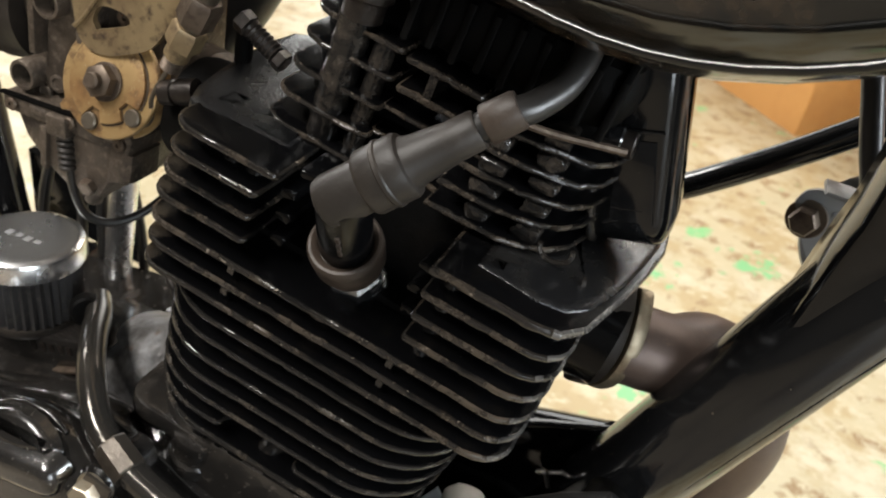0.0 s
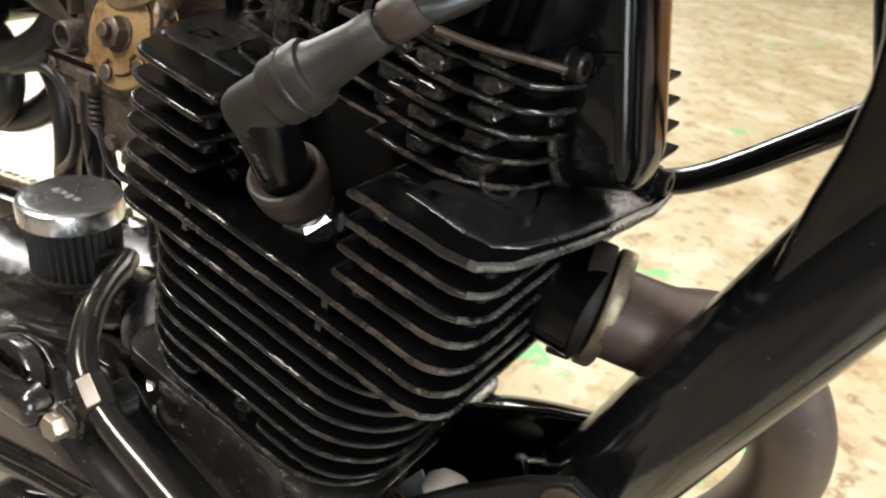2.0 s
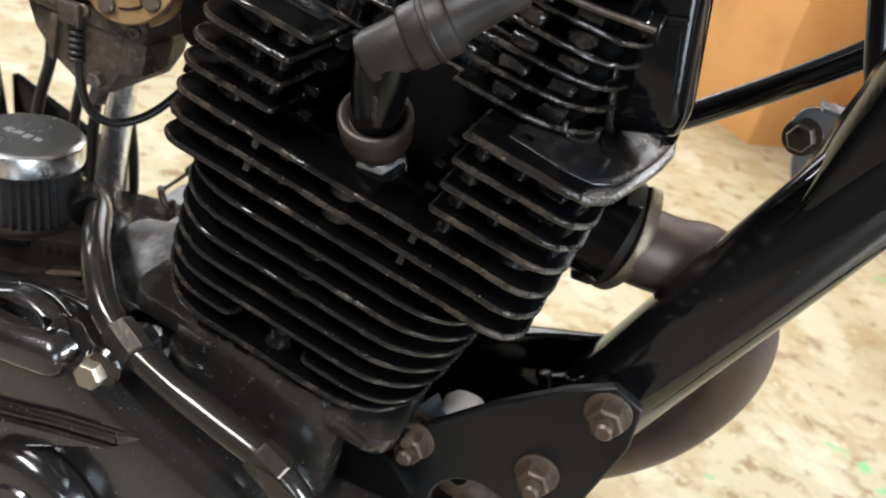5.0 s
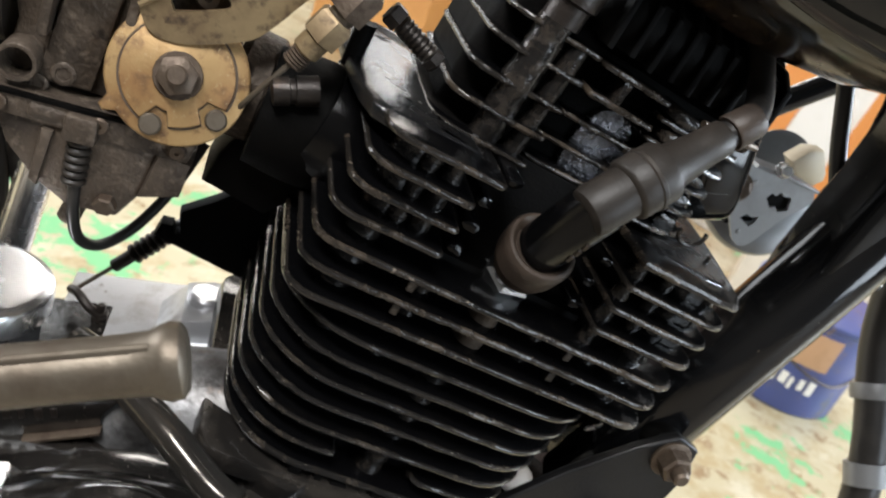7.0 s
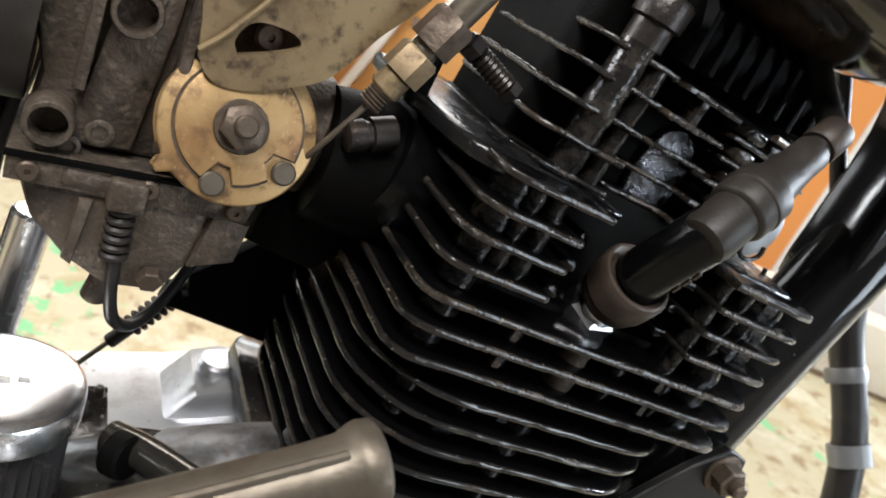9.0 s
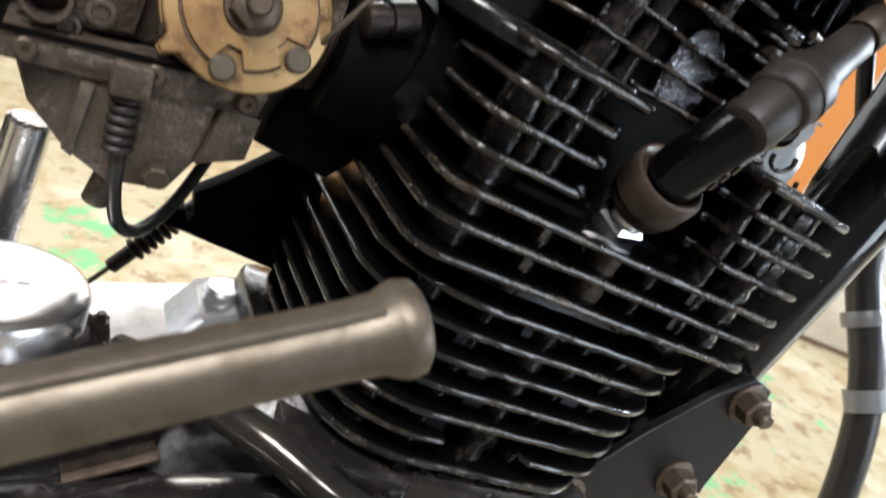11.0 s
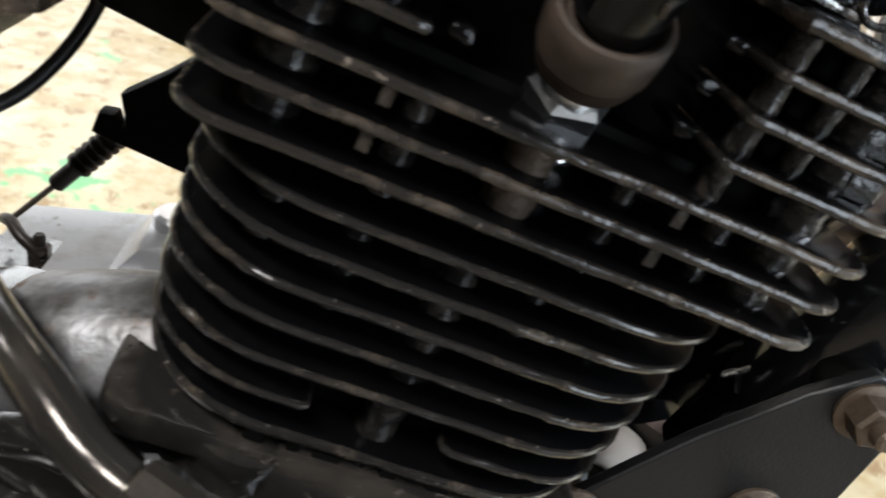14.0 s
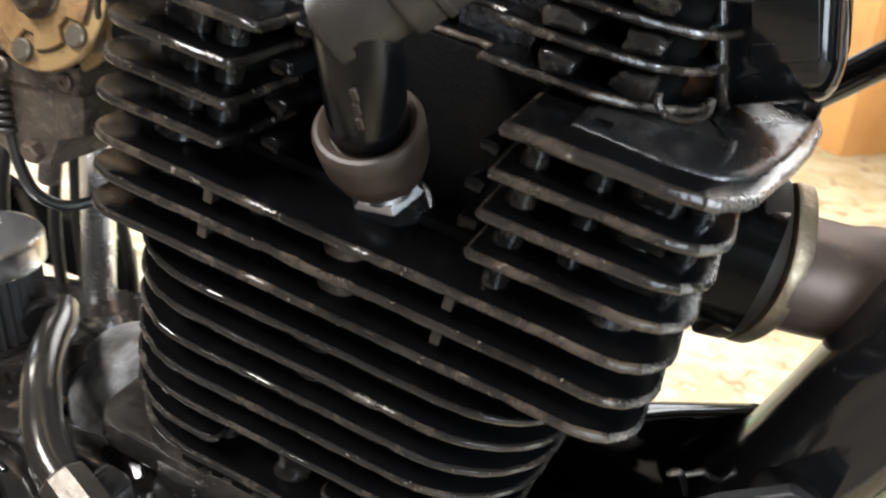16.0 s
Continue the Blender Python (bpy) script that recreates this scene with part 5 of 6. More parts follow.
def breather_filter():
    x, y = -0.2812, 0.2517
    bf = thing("breather_filter", (x, y, 0.362), "small round breather filter with chromed cap and black pleats", "air filter")
    n = 36
    star = []
    for k in range(2 * n):
        t = math.pi * k / n
        r = 0.0236 if k % 2 else 0.0216
        star.append((x + r * math.cos(t), y + r * math.sin(t)))
    part("pleats", slab(B(), star, 0.3660, 0.3982, 0.0, None), PLEAT, bf, "black pleated filter gauze", smooth=False)
    part("base_ring", turned(B(), (x, y, 0.3612), (0, 0, 1), [(0, 0), (0, 0.0215), (0.0015, 0.0235), (0.0045, 0.0242), (0.0065, 0.0236), (0.0065, 0)], 40), RUBBER, bf)
    part("cap", turned(B(), (x, y, 0.3962), (0, 0, 1), [(0, 0), (0, 0.0245), (0.0005, 0.0262), (0.0090, 0.0264), (0.0105, 0.0258), (0.0113, 0.0244), (0.0117, 0.0232), (0.0118, 0.0226), (0.0118, 0.0190), (0.0118, 0)], 56), CHROME, bf, "chromed steel filter cap", angle=30)
    for k in range(4):
        part("mark_bar", brick(B(), (x - 0.0105 + 0.0055 * k, y - 0.0035 + 0.001 * (k % 2), 0.4078), (x - 0.0070 + 0.0055 * k, y + 0.0005, 0.4081), 0.0001), ALU, bf, "worn pressed mark in the cap")
    part("neck", rod(B(), (x + 0.002, y, 0.3440), (x + 0.002, y, 0.3630), 0.0110, 22), RUBBER, bf)
    pl = thing("filter_plinth", (x, 0.25, 0.33), "black casting with worn number bars beneath the breather filter", "engine casting")
    part("block", slab(B(), [(-0.330, 0.318), (-0.2695, 0.3440), (-0.2281, 0.3600), (-0.2278, 0.3665), (-0.2235, 0.3728), (-0.2330, 0.3735), (-0.2400, 0.3712), (-0.2600, 0.3650), (-0.330, 0.3420)], 0.2360, 0.2750, 0.0010, None, "y"), CASE, pl)
    part("ledge", slab(B(), [(-0.330, 0.3185), (-0.2695, 0.3435), (-0.2275, 0.3600), (-0.2270, 0.3584), (-0.2695, 0.3415), (-0.330, 0.3165)], 0.2325, 0.2600, 0.0006, None, "y"), DULL, pl, "brown worn joint ledge")
    for k in range(5):
        m = Matrix.Translation((-0.2680 + 0.0056 * k, 0.2354, 0.3546 + 0.0015 * k)) @ Matrix.Rotation(radians(-15), 4, "Y")
        part("number_bar", brick(B(), (-0.0003, 0.0002, 0), (0.0022 + 0.0006 * (k % 2), 0.0010, 0.0048), 0.0003, m), OILY, pl, "worn brown stamped bar")
    # bright rod end and clamp beside the filter
    part("clamp_band", turned(B(), (-0.2440, 0.2480, 0.3840), (0.6, -0.6, 0.15), [(0, 0), (0, 0.0068), (0.001, 0.0078), (0.007, 0.0078), (0.008, 0.0068), (0.008, 0)], 20), CORE, pl)


breather_filter()


def breather_hose():
    h = thing("breather_hose", (-0.17, 0.19, 0.35), "black bent breather tube clamped along the crankcase", "hose")
    pts = [(-0.2440, 0.2560, 0.3830), (-0.2330, 0.2440, 0.3860), (-0.2190, 0.2250, 0.3890), (-0.2030, 0.2060, 0.3895), (-0.1860, 0.1905, 0.3840), (-0.1690, 0.1835, 0.3780), (-0.1450, 0.1800, 0.3700), (-0.1200, 0.1770, 0.3650), (-0.0980, 0.1745, 0.3600), (-0.0820, 0.1740, 0.3470), (-0.0720, 0.1760, 0.3250)]
    part("tube", tube(B(), pts, 0.0062, 20, 8), TUBE, h)
    for (a, b, c) in ((Vector((-0.1765, 0.1860, 0.3810)), Vector((-0.1625, 0.1815, 0.3757)), Vector((-0.1740, 0.1690, 0.3700))), (Vector((-0.1040, 0.1752, 0.3620)), Vector((-0.0920, 0.1742, 0.3560)), Vector((-0.0820, 0.1760, 0.3440)))):
        n = (b - a).length
        band = part("clamp", turned(B(), a, b - a, [(0, 0), (0, 0.0070), (0.0008, 0.0074), (n * 0.5, 0.0077), (n - 0.0008, 0.0076), (n, 0.0072), (n, 0)], 8), BAND, h, "bent steel clamp band", smooth=False)
        mid = (a + b) / 2
        if c.x > -0.1:
            part("clamp_tab", slab(B(), [(-0.1000, 0.3640), (-0.0900, 0.3620), (-0.0800, 0.3560), (-0.0770, 0.3420), (-0.0870, 0.3400), (-0.0920, 0.3520)], 0.1660, 0.1678, 0.0006, None, "y"), BAND, band)
        if c.x < -0.1:
            tri_ = [(mid.x - 0.0055, mid.z + 0.001), (mid.x + 0.006, mid.z - 0.003), (c.x + 0.008, c.z - 0.003), (c.x + 0.001, c.z - 0.007), (c.x - 0.005, c.z + 0.001)]
            part("clamp_tab", slab(B(), tri_, 0.1705, 0.1723, 0.0006, None, "y"), BAND, band)


breather_hose()


def kick_lever():
    k = thing("kick_start_lever", (-0.33, 0.16, 0.28), "worn bare steel kick-start lever with a flanged end", "kick lever")
    tip, back = Vector((-0.2060, 0.1440, 0.4720)), Vector((-0.2735, 0.1390, 0.4500))
    d = (back - tip).normalized()
    bm = B()
    turned(bm, tip, d, [(0, 0), (0, 0.0078), (0.0012, 0.0094), (0.0040, 0.0098), (0.0060, 0.0092), (0.0085, 0.0080), (0.016, 0.0076), (0.120, 0.0080), (0.121, 0)], 28)
    part("pedal", bm, KICK, k)
    end = tip + d * 0.118
    part("seam", tube(B(), [tip + d * 0.010 + Vector((0, -0.003, 0.0072)), tip + d * 0.060 + Vector((0, -0.0032, 0.0074)), end + Vector((0, -0.003, 0.0074))], 0.0012, 8, 4), KICK, k)
    part("knuckle", turned(B(), end + d * -0.004, d, [(0, 0), (0, 0.011), (0.018, 0.011), (0.020, 0.009), (0.020, 0)], 24), KICK, k)
    part("arm", tube(B(), [end + d * 0.006, end + d * 0.018 + Vector((0, 0.004, -0.012)), (-0.355, 0.150, 0.36), (-0.345, 0.154, 0.30)], 0.0085, 18, 6), KICK, k)
    part("hub", turned(B(), (-0.345, 0.170, 0.290), (0, -1, 0), [(0, 0), (0, 0.016), (0.024, 0.016), (0.026, 0.014), (0.026, 0)], 26), KICK, k)


kick_lever()


def starter():
    s = thing("starter_motor", (-0.22, 0.33, 0.30), "bright bare aluminium starter motor behind the cylinder", "starter motor")
    part("body", slab(B(), [(-0.262, 0.300), (-0.170, 0.300), (-0.168, 0.352), (-0.176, 0.360), (-0.200, 0.3555), (-0.216, 0.3530), (-0.262, 0.3480)], 0, 0, 0, None, "y", levels=[(0.004, 0.2950), (0.0015, 0.2975), (0, 0.3010), (0, 0.3560), (0.004, 0.3600)]), ALU, s, "bare cast aluminium housing", angle=30)
    part("joint_rib", brick(B(), (-0.262, 0.2925, 0.3438), (-0.216, 0.2975, 0.3456), 0.0006), ALU, s)
    part("neck", slab(B(), [(-0.2190, 0.352), (-0.2080, 0.3665), (-0.1960, 0.3700), (-0.1860, 0.3690), (-0.1800, 0.352)], 0.3060, 0.3420, 0.003, None, "y"), ALU, s, angle=30)
    part("cap", turned(B(), (-0.1990, 0.324, 0.3680), (0.05, 0, 1), [(0, 0), (0, 0.0085), (0.004, 0.0085), (0.0056, 0.0070), (0.0056, 0)], 22), ALU, s)
    part("shoulder", slab(B(), [(-0.176, 0.318), (-0.162, 0.326), (-0.160, 0.352), (-0.168, 0.364), (-0.176, 0.360)], 0.2930, 0.3400, 0.003, None, "y"), ALU, s, angle=30)
    part("barrel_end", turned(B(), (-0.2060, 0.2860, 0.3270), (0.1, 1, 0.02), [(0, 0), (0, 0.0120), (0.003, 0.0145), (0.014, 0.0150), (0.014, 0)], 30), GREYBOSS, s, "oil-stained round boss")
    for x, z0, z1 in ((-0.2190, 0.308, 0.353), (-0.1840, 0.310, 0.356)):
        part("casting_rib", slab(B(), [(x, z0), (x + 0.0050, z0), (x + 0.0058, z1), (x + 0.0012, z1)], 0.2915, 0.2980, 0.0012, None, "y"), ALU, s)
    part("terminal", hex_bolt(B(), (-0.2440, 0.3180, 0.3480), (0, 0, 1), 0.0070, 0.0050, 0.0050, 0.0045), OILY, s, "dark terminal nut")
    part("cable_arm", tube(B(), [(-0.2420, 0.3160, 0.3510), (-0.2500, 0.3180, 0.3560), (-0.2560, 0.3240, 0.3580), (-0.2600, 0.3290, 0.3560)], 0.0022, 10, 5), OILY, s, "dark release arm")


starter()


def clutch_cable():
    c = thing("clutch_cable", (-0.22, 0.33, 0.37), "black clutch cable with ribbed boot and thin wire", "control cable")
    a, b = Vector((-0.2435, 0.3310, 0.3720)), Vector((-0.2190, 0.3330, 0.4000))
    d = (b - a).normalized()
    part("wire", tube(B(), [(-0.2600, 0.3290, 0.3540), a, b], 0.0011, 8, 5), KICK, c)
    part("boot_sleeve", rod(B(), a, a + d * 0.012, 0.0032, 14), RUBBER, c)
    for k in range(6):
        part("boot_ring", turned(B(), a + d * (0.011 + 0.0034 * k), d, [(0, 0), (0, 0.0034), (0.0008, 0.0050), (0.0018, 0.0050), (0.0026, 0.0034), (0.0026, 0)], 16), RUBBER, c)
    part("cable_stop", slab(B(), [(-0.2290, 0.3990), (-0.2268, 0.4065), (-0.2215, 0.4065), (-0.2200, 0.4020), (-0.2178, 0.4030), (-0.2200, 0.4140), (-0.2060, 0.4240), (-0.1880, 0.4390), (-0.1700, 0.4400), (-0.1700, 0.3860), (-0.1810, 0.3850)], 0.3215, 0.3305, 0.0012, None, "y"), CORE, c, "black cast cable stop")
    part("outer", tube(B(), [b, (-0.2000, 0.336, 0.4180), (-0.1700, 0.340, 0.4300)], 0.0034, 12, 5), HOSE, c)


clutch_cable()
# ---- frame and what hangs on it ----
def motorcycle_frame():
    fr = thing("motorcycle_frame", (0.02, Y0, 0.20), "gloss black steel motorcycle frame with welded front downtube", "motorcycle frame")
    d0, d1 = Vector((-0.0078, 0.2648, 0.3355)), Vector((0.0693, 0.2752, 0.5010))
    part("downtube", rod(B(), d0, d0 + (d1 - d0) * 1.75, 0.0204, 36, 0.45), FRAME, fr, angle=60)
    # headstock gusset over the tube's upper end
    out = [(0.0480, 0.4760), (0.0560, 0.4700), (0.0760, 0.5000), (0.1250, 0.5850), (0.1500, 0.6700), (0.1500, 0.7600), (0.0700, 0.7600), (0.0500, 0.6600), (0.0500, 0.6000), (0.0530, 0.5790), (0.0565, 0.5645), (0.0575, 0.5520), (0.0560, 0.5350), (0.0530, 0.5200), (0.0505, 0.5030), (0.0480, 0.4880)]
    part("gusset", slab(B(), dense(out, 0.02), 0.2585, 0.2950, 0.0035, None, "y"), FRAME, fr, angle=50)
    for k in range(7):
        s = k / 6
        p = Vector((0.0480 + 0.0090 * s, 0.2575 - 0.0004 * (k % 2), 0.4705 + 0.0165 * s))
        part("weld_bead", turned(B(), p, (0.5, 0.1 * (k % 2), 0.85), [(0, 0), (0.0006, 0.0008), (0.002, 0.0013 - 0.0004 * (k % 2)), (0.0036, 0.0007), (0.004, 0)], 8), FRAME, fr)
    part("weld_seam", tube(B(), [(0.0530, 0.2580, 0.4830), (0.0630, 0.2582, 0.5030), (0.0770, 0.2585, 0.5330), (0.095, 0.2585, 0.5700)], 0.0008, 6, 5), FRAME, fr)
    # left-hand rail seen behind
    part("front_stay", tube(B(), [(-0.070, 0.420, 0.4350), (-0.020, 0.4120, 0.4530), (0.030, 0.3980, 0.4930), (0.085, 0.3870, 0.5440), (0.16, 0.37, 0.62)], 0.0068, 18, 6), FRAME, fr)
    part("cradle_left", tube(B(), [(0.010, 0.300, 0.375), (-0.045, 0.318, 0.345), (-0.12, 0.330, 0.300), (-0.30, 0.335, 0.22)], 0.0150, 20, 6), FRAME, fr)
    part("lug_tube", rod(B(), (0.0150, 0.2435, 0.3950), (0.0150, 0.2620, 0.3950), 0.0100, 24), CORE, fr)
    part("rear_bar", slab(B(), [(-0.066, 0.330), (-0.020, 0.338), (0.008, 0.350), (0.016, 0.384), (0.010, 0.396), (-0.020, 0.385), (-0.070, 0.362)], 0.2900, 0.2960, 0.001, None, "y"), FRAME, fr)
    # mounting plate with its hole, turned in front of the lug
    plate = [(-0.0850, 0.3300), (-0.0560, 0.3500), (-0.0300, 0.3760), (-0.0030, 0.3980), (0.0140, 0.4080), (0.0270, 0.4020), (0.0280, 0.3820), (0.0200, 0.3480), (0.0150, 0.2950), (0.0020, 0.2650), (-0.0500, 0.2600), (-0.0850, 0.2900)]
    bm = B()
    hole = circle(-0.0240, 0.3120, 0.0200, 28)
    ring = [bm.verts.new((x, 0.2380, z)) for x, z in plate]
    inner = [bm.verts.new((x, 0.2380, z)) for x, z in hole]
    edges = [bm.edges.new((r[i], r[(i + 1) % len(r)])) for r in (ring, inner) for i in range(len(r))]
    bmesh.ops.triangle_fill(bm, use_beauty=True, use_dissolve=False, edges=edges)
    ext = bmesh.ops.extrude_face_region(bm, geom=bm.faces[:])
    bmesh.ops.translate(bm, vec=(0, 0.0050, 0), verts=[g for g in ext["geom"] if isinstance(g, bmesh.types.BMVert)])
    pl = part("mount_plate", bm, PLATE, fr, "satin black engine mounting plate", angle=30)
    bev = pl.modifiers.new("edge", "BEVEL")
    bev.width, bev.segments, bev.limit_method = 0.0010, 2, "ANGLE"
    for x, z in ((0.0150, 0.3955), (-0.0024, 0.3518), (-0.0580, 0.3410)):
        bm = B()
        hex_bolt(bm, (x, 0.2380, z), (0.0, -1, 0), 0.0130, 0.0080, 0.0098, 0.0060)
        part("mount_nut", bm, DULL, pl, "brown oily nut, washer and stud end")
    part("split_pin", tube(B(), [(-0.0100, 0.2600, 0.3800), (-0.0130, 0.2600, 0.3870), (-0.0160, 0.2610, 0.3850), (-0.0130, 0.2640, 0.3830), (-0.0050, 0.2660, 0.3860)], 0.0012, 8, 5), CHROME, fr, "bright twisted lock wire")
    part("rear_upright", rod(B(), (-0.500, 0.428, 0.0), (-0.535, 0.405, 0.60), 0.0130, 20), FRAME, fr)
    part("rear_rail", rod(B(), (-0.386, 0.36, 0.15), (-0.452, 0.36, 0.60), 0.0105, 20), FRAME, fr)
    part("rear_stay", rod(B(), (-0.415, 0.37, 0.15), (-0.478, 0.37, 0.60), 0.0055, 16), FRAME, fr)
    part("side_strut", rod(B(), (-0.3160, 0.321, 0.15), (-0.2790, 0.321, 0.432), 0.0078, 20), CHROME, fr, "bright steel strut")
    part("headstock", rod(B(), (0.115, 0.277, 0.60), (0.090, 0.277, 0.80), 0.030, 28), FRAME, fr)


motorcycle_frame()


def white_plug():
    """A round white cap beside a pale three-cornered plastic flap."""
    tk = thing("plastic_plug", (-0.050, 0.256, 0.345), "white plastic cap and pale flap wedged behind the mounting plate", "plug")
    bm = B()
    bmesh.ops.create_icosphere(bm, subdivisions=3, radius=1)
    for v in bm.verts:
        n = v.co.normalized()
        s = 1 + 0.10 * noise.noise(n * 2.2)
        v.co = Vector((-0.0432 + 0.0105 * n.x * s, 0.2570 + 0.010 * n.y * s, 0.3530 + 0.0060 * n.z * s))
    part("cap", bm, WHITE, tk)
    m = Matrix.Translation((-0.0602, 0.2530, 0.3440)) @ Matrix.Rotation(radians(-35), 4, "X")
    part("flap", slab(B(), [(-0.0125, -0.011), (0.0030, 0.0115), (0.0095, 0.0060), (0.0110, -0.010)], -0.0012, 0.0012, 0.0009, m, "y"), PALEBLUE, tk, "pale bluish plastic flap")


white_plug()


def fuel_tank():
    tk = thing("fuel_tank", (0.05, Y0, 0.575), "gloss black fuel tank with a chromed lower seam", "fuel tank")
    bm = B()
    nx, na = 30, 44
    lows = []
    rings = []
    for i in range(nx + 1):
        s = i / nx
        x = -0.150 + 0.50 * s
        swell = math.sin(math.pi * (0.03 + 0.94 * s))
        w = 0.100 * swell ** 0.35
        d = x + 0.022
        low = 0.5720 + (4.0 * d * d / (1 + 8 * abs(d)) if d < 0 else 4.2 * d * d if d < 0.08 else 0.0269 + 0.62 * (d - 0.08)) + 0.03 * max(0, 0.05 - s)
        lows.append(low)
        top = 0.745 - 0.05 * (1 - swell)
        zc, hh = (low + top) / 2, (top - low) / 2
        ring = []
        for k in range(na):
            t = 2 * math.pi * k / na
            cx, cz = math.cos(t), math.sin(t)
            e = 0.58
            ring.append(bm.verts.new((x, Y0 + w * math.copysign(abs(cx) ** e, cx), zc + hh * math.copysign(abs(cz) ** e, cz))))
        rings.append(ring)
    for a, b in zip(rings, rings[1:]):
        for k in range(na):
            bm.faces.new((a[k], a[(k + 1) % na], b[(k + 1) % na], b[k]))
    bm.faces.new(rings[0])
    bm.faces.new(rings[-1])
    part("shell", bm, TANK, tk, angle=70)
    seam = [(-0.150 + 0.50 * i / nx, Y0 - 0.093 * math.sin(math.pi * (0.03 + 0.94 * i / nx)) ** 0.35, lows[i] + 0.0165) for i in range(2, nx - 1, 2)]
    part("seam", tube(B(), seam, 0.0014, 10, 3), TANK, tk, "rolled lower seam of the tank")
    return tk


fuel_tank()


def horn():
    h = thing("horn", (0.06, 0.36, 0.42), "grey painted horn with riveted bracket below the headstock", "horn")
    part("shell", turned(B(), (0.0880, 0.3760, 0.4820), (-0.25, -0.80, 0.45), [(-0.022, 0), (-0.022, 0.018), (-0.014, 0.026), (-0.006, 0.031), (0, 0.032), (0.003, 0.031), (0.006, 0.026), (0.008, 0.020), (0.009, 0)], 40), HORN, h, angle=30)
    part("rear_disc", turned(B(), (0.0930, 0.3830, 0.5040), (-0.25, -0.80, 0.45), [(0, 0), (0, 0.0195), (0.0015, 0.0205), (0.0040, 0.0200), (0.0048, 0.0180), (0.0048, 0)], 36), HORN, h, angle=30)
    # folded bracket plate with two torn-out openings
    outline = [q[:2] for q in glide([(0.0470, 0.4990, 0), (0.0500, 0.5055, 0), (0.0590, 0.5080, 0), (0.0800, 0.5060, 0), (0.1010, 0.5030, 0), (0.1015, 0.4940, 0), (0.0930, 0.4850, 0), (0.0850, 0.4710, 0), (0.0780, 0.4610, 0), (0.0690, 0.4640, 0), (0.0570, 0.4810, 0)], 2)]
    holes = [[(0.0660, 0.4765), (0.0695, 0.4800), (0.0735, 0.4790), (0.0770, 0.4805), (0.0765, 0.4765), (0.0745, 0.4735), (0.0700, 0.4755)], [(0.0750, 0.4920), (0.0770, 0.4955), (0.0800, 0.4945), (0.0815, 0.4975), (0.0850, 0.4955), (0.0895, 0.4960), (0.0915, 0.4885), (0.0860, 0.4860), (0.0835, 0.4885), (0.0800, 0.4870)]]
    bm = B()
    loops = [[bm.verts.new((x, 0.3530, z)) for x, z in q] for q in [outline] + holes]
    edges = [bm.edges.new((q[k], q[(k + 1) % len(q)])) for q in loops for k in range(len(q))]
    bmesh.ops.triangle_fill(bm, use_beauty=True, use_dissolve=False, edges=edges)
    ext = bmesh.ops.extrude_face_region(bm, geom=bm.faces[:])
    bmesh.ops.translate(bm, vec=(0, 0.0020, 0), verts=[g for g in ext["geom"] if isinstance(g, bmesh.types.BMVert)])
    br = part("bracket", bm, HORN, h, "grey sheet metal bracket with torn openings", angle=30)
    part("fold", slab(B(), [(0.0560, 0.5075), (0.0800, 0.5062), (0.1010, 0.5032), (0.1010, 0.5050), (0.0800, 0.5082), (0.0565, 0.5095)], 0.3480, 0.3640, 0.0006, None, "y"), HORN, br)
    # A near-black plate is added so the openings look shaded.
    part("backing", slab(B(), [(0.0620, 0.4700), (0.0950, 0.4830), (0.0960, 0.5000), (0.0620, 0.5000)], 0.3562, 0.3610, 0.0005, None, "y"), CORE, br, "dark plate standing in for shade behind the bracket openings")
    part("bolt", hex_bolt(B(), (0.0540, 0.3530, 0.4935), (-0.25, -1, 0.1), 0.0110, 0.0080, 0.0088), DULL, br)
    for x, z in ((0.0640, 0.4985), (0.0700, 0.4690)):
        part("rivet", turned(B(), (x, 0.3532, z), (0, -1, 0), [(0, 0), (0, 0.0016), (0.0006, 0.0014), (0.0010, 0)], 12), HORN, br)
    part("small_bolt", hex_bolt(B(), (0.0715, 0.3480, 0.5105), (-0.3, -1, 0.3), 0.0065, 0.0050, 0.0046), CHROME, h)
    part("terminal", slab(B(), [(0.0690, 0.5180), (0.0760, 0.5265), (0.0840, 0.5280), (0.0920, 0.5180), (0.0935, 0.5130), (0.0890, 0.5085), (0.0760, 0.5110)], 0.3420, 0.3540, 0.0022, None, "y"), CREAM, h, "cream plastic terminal cover")

horn()


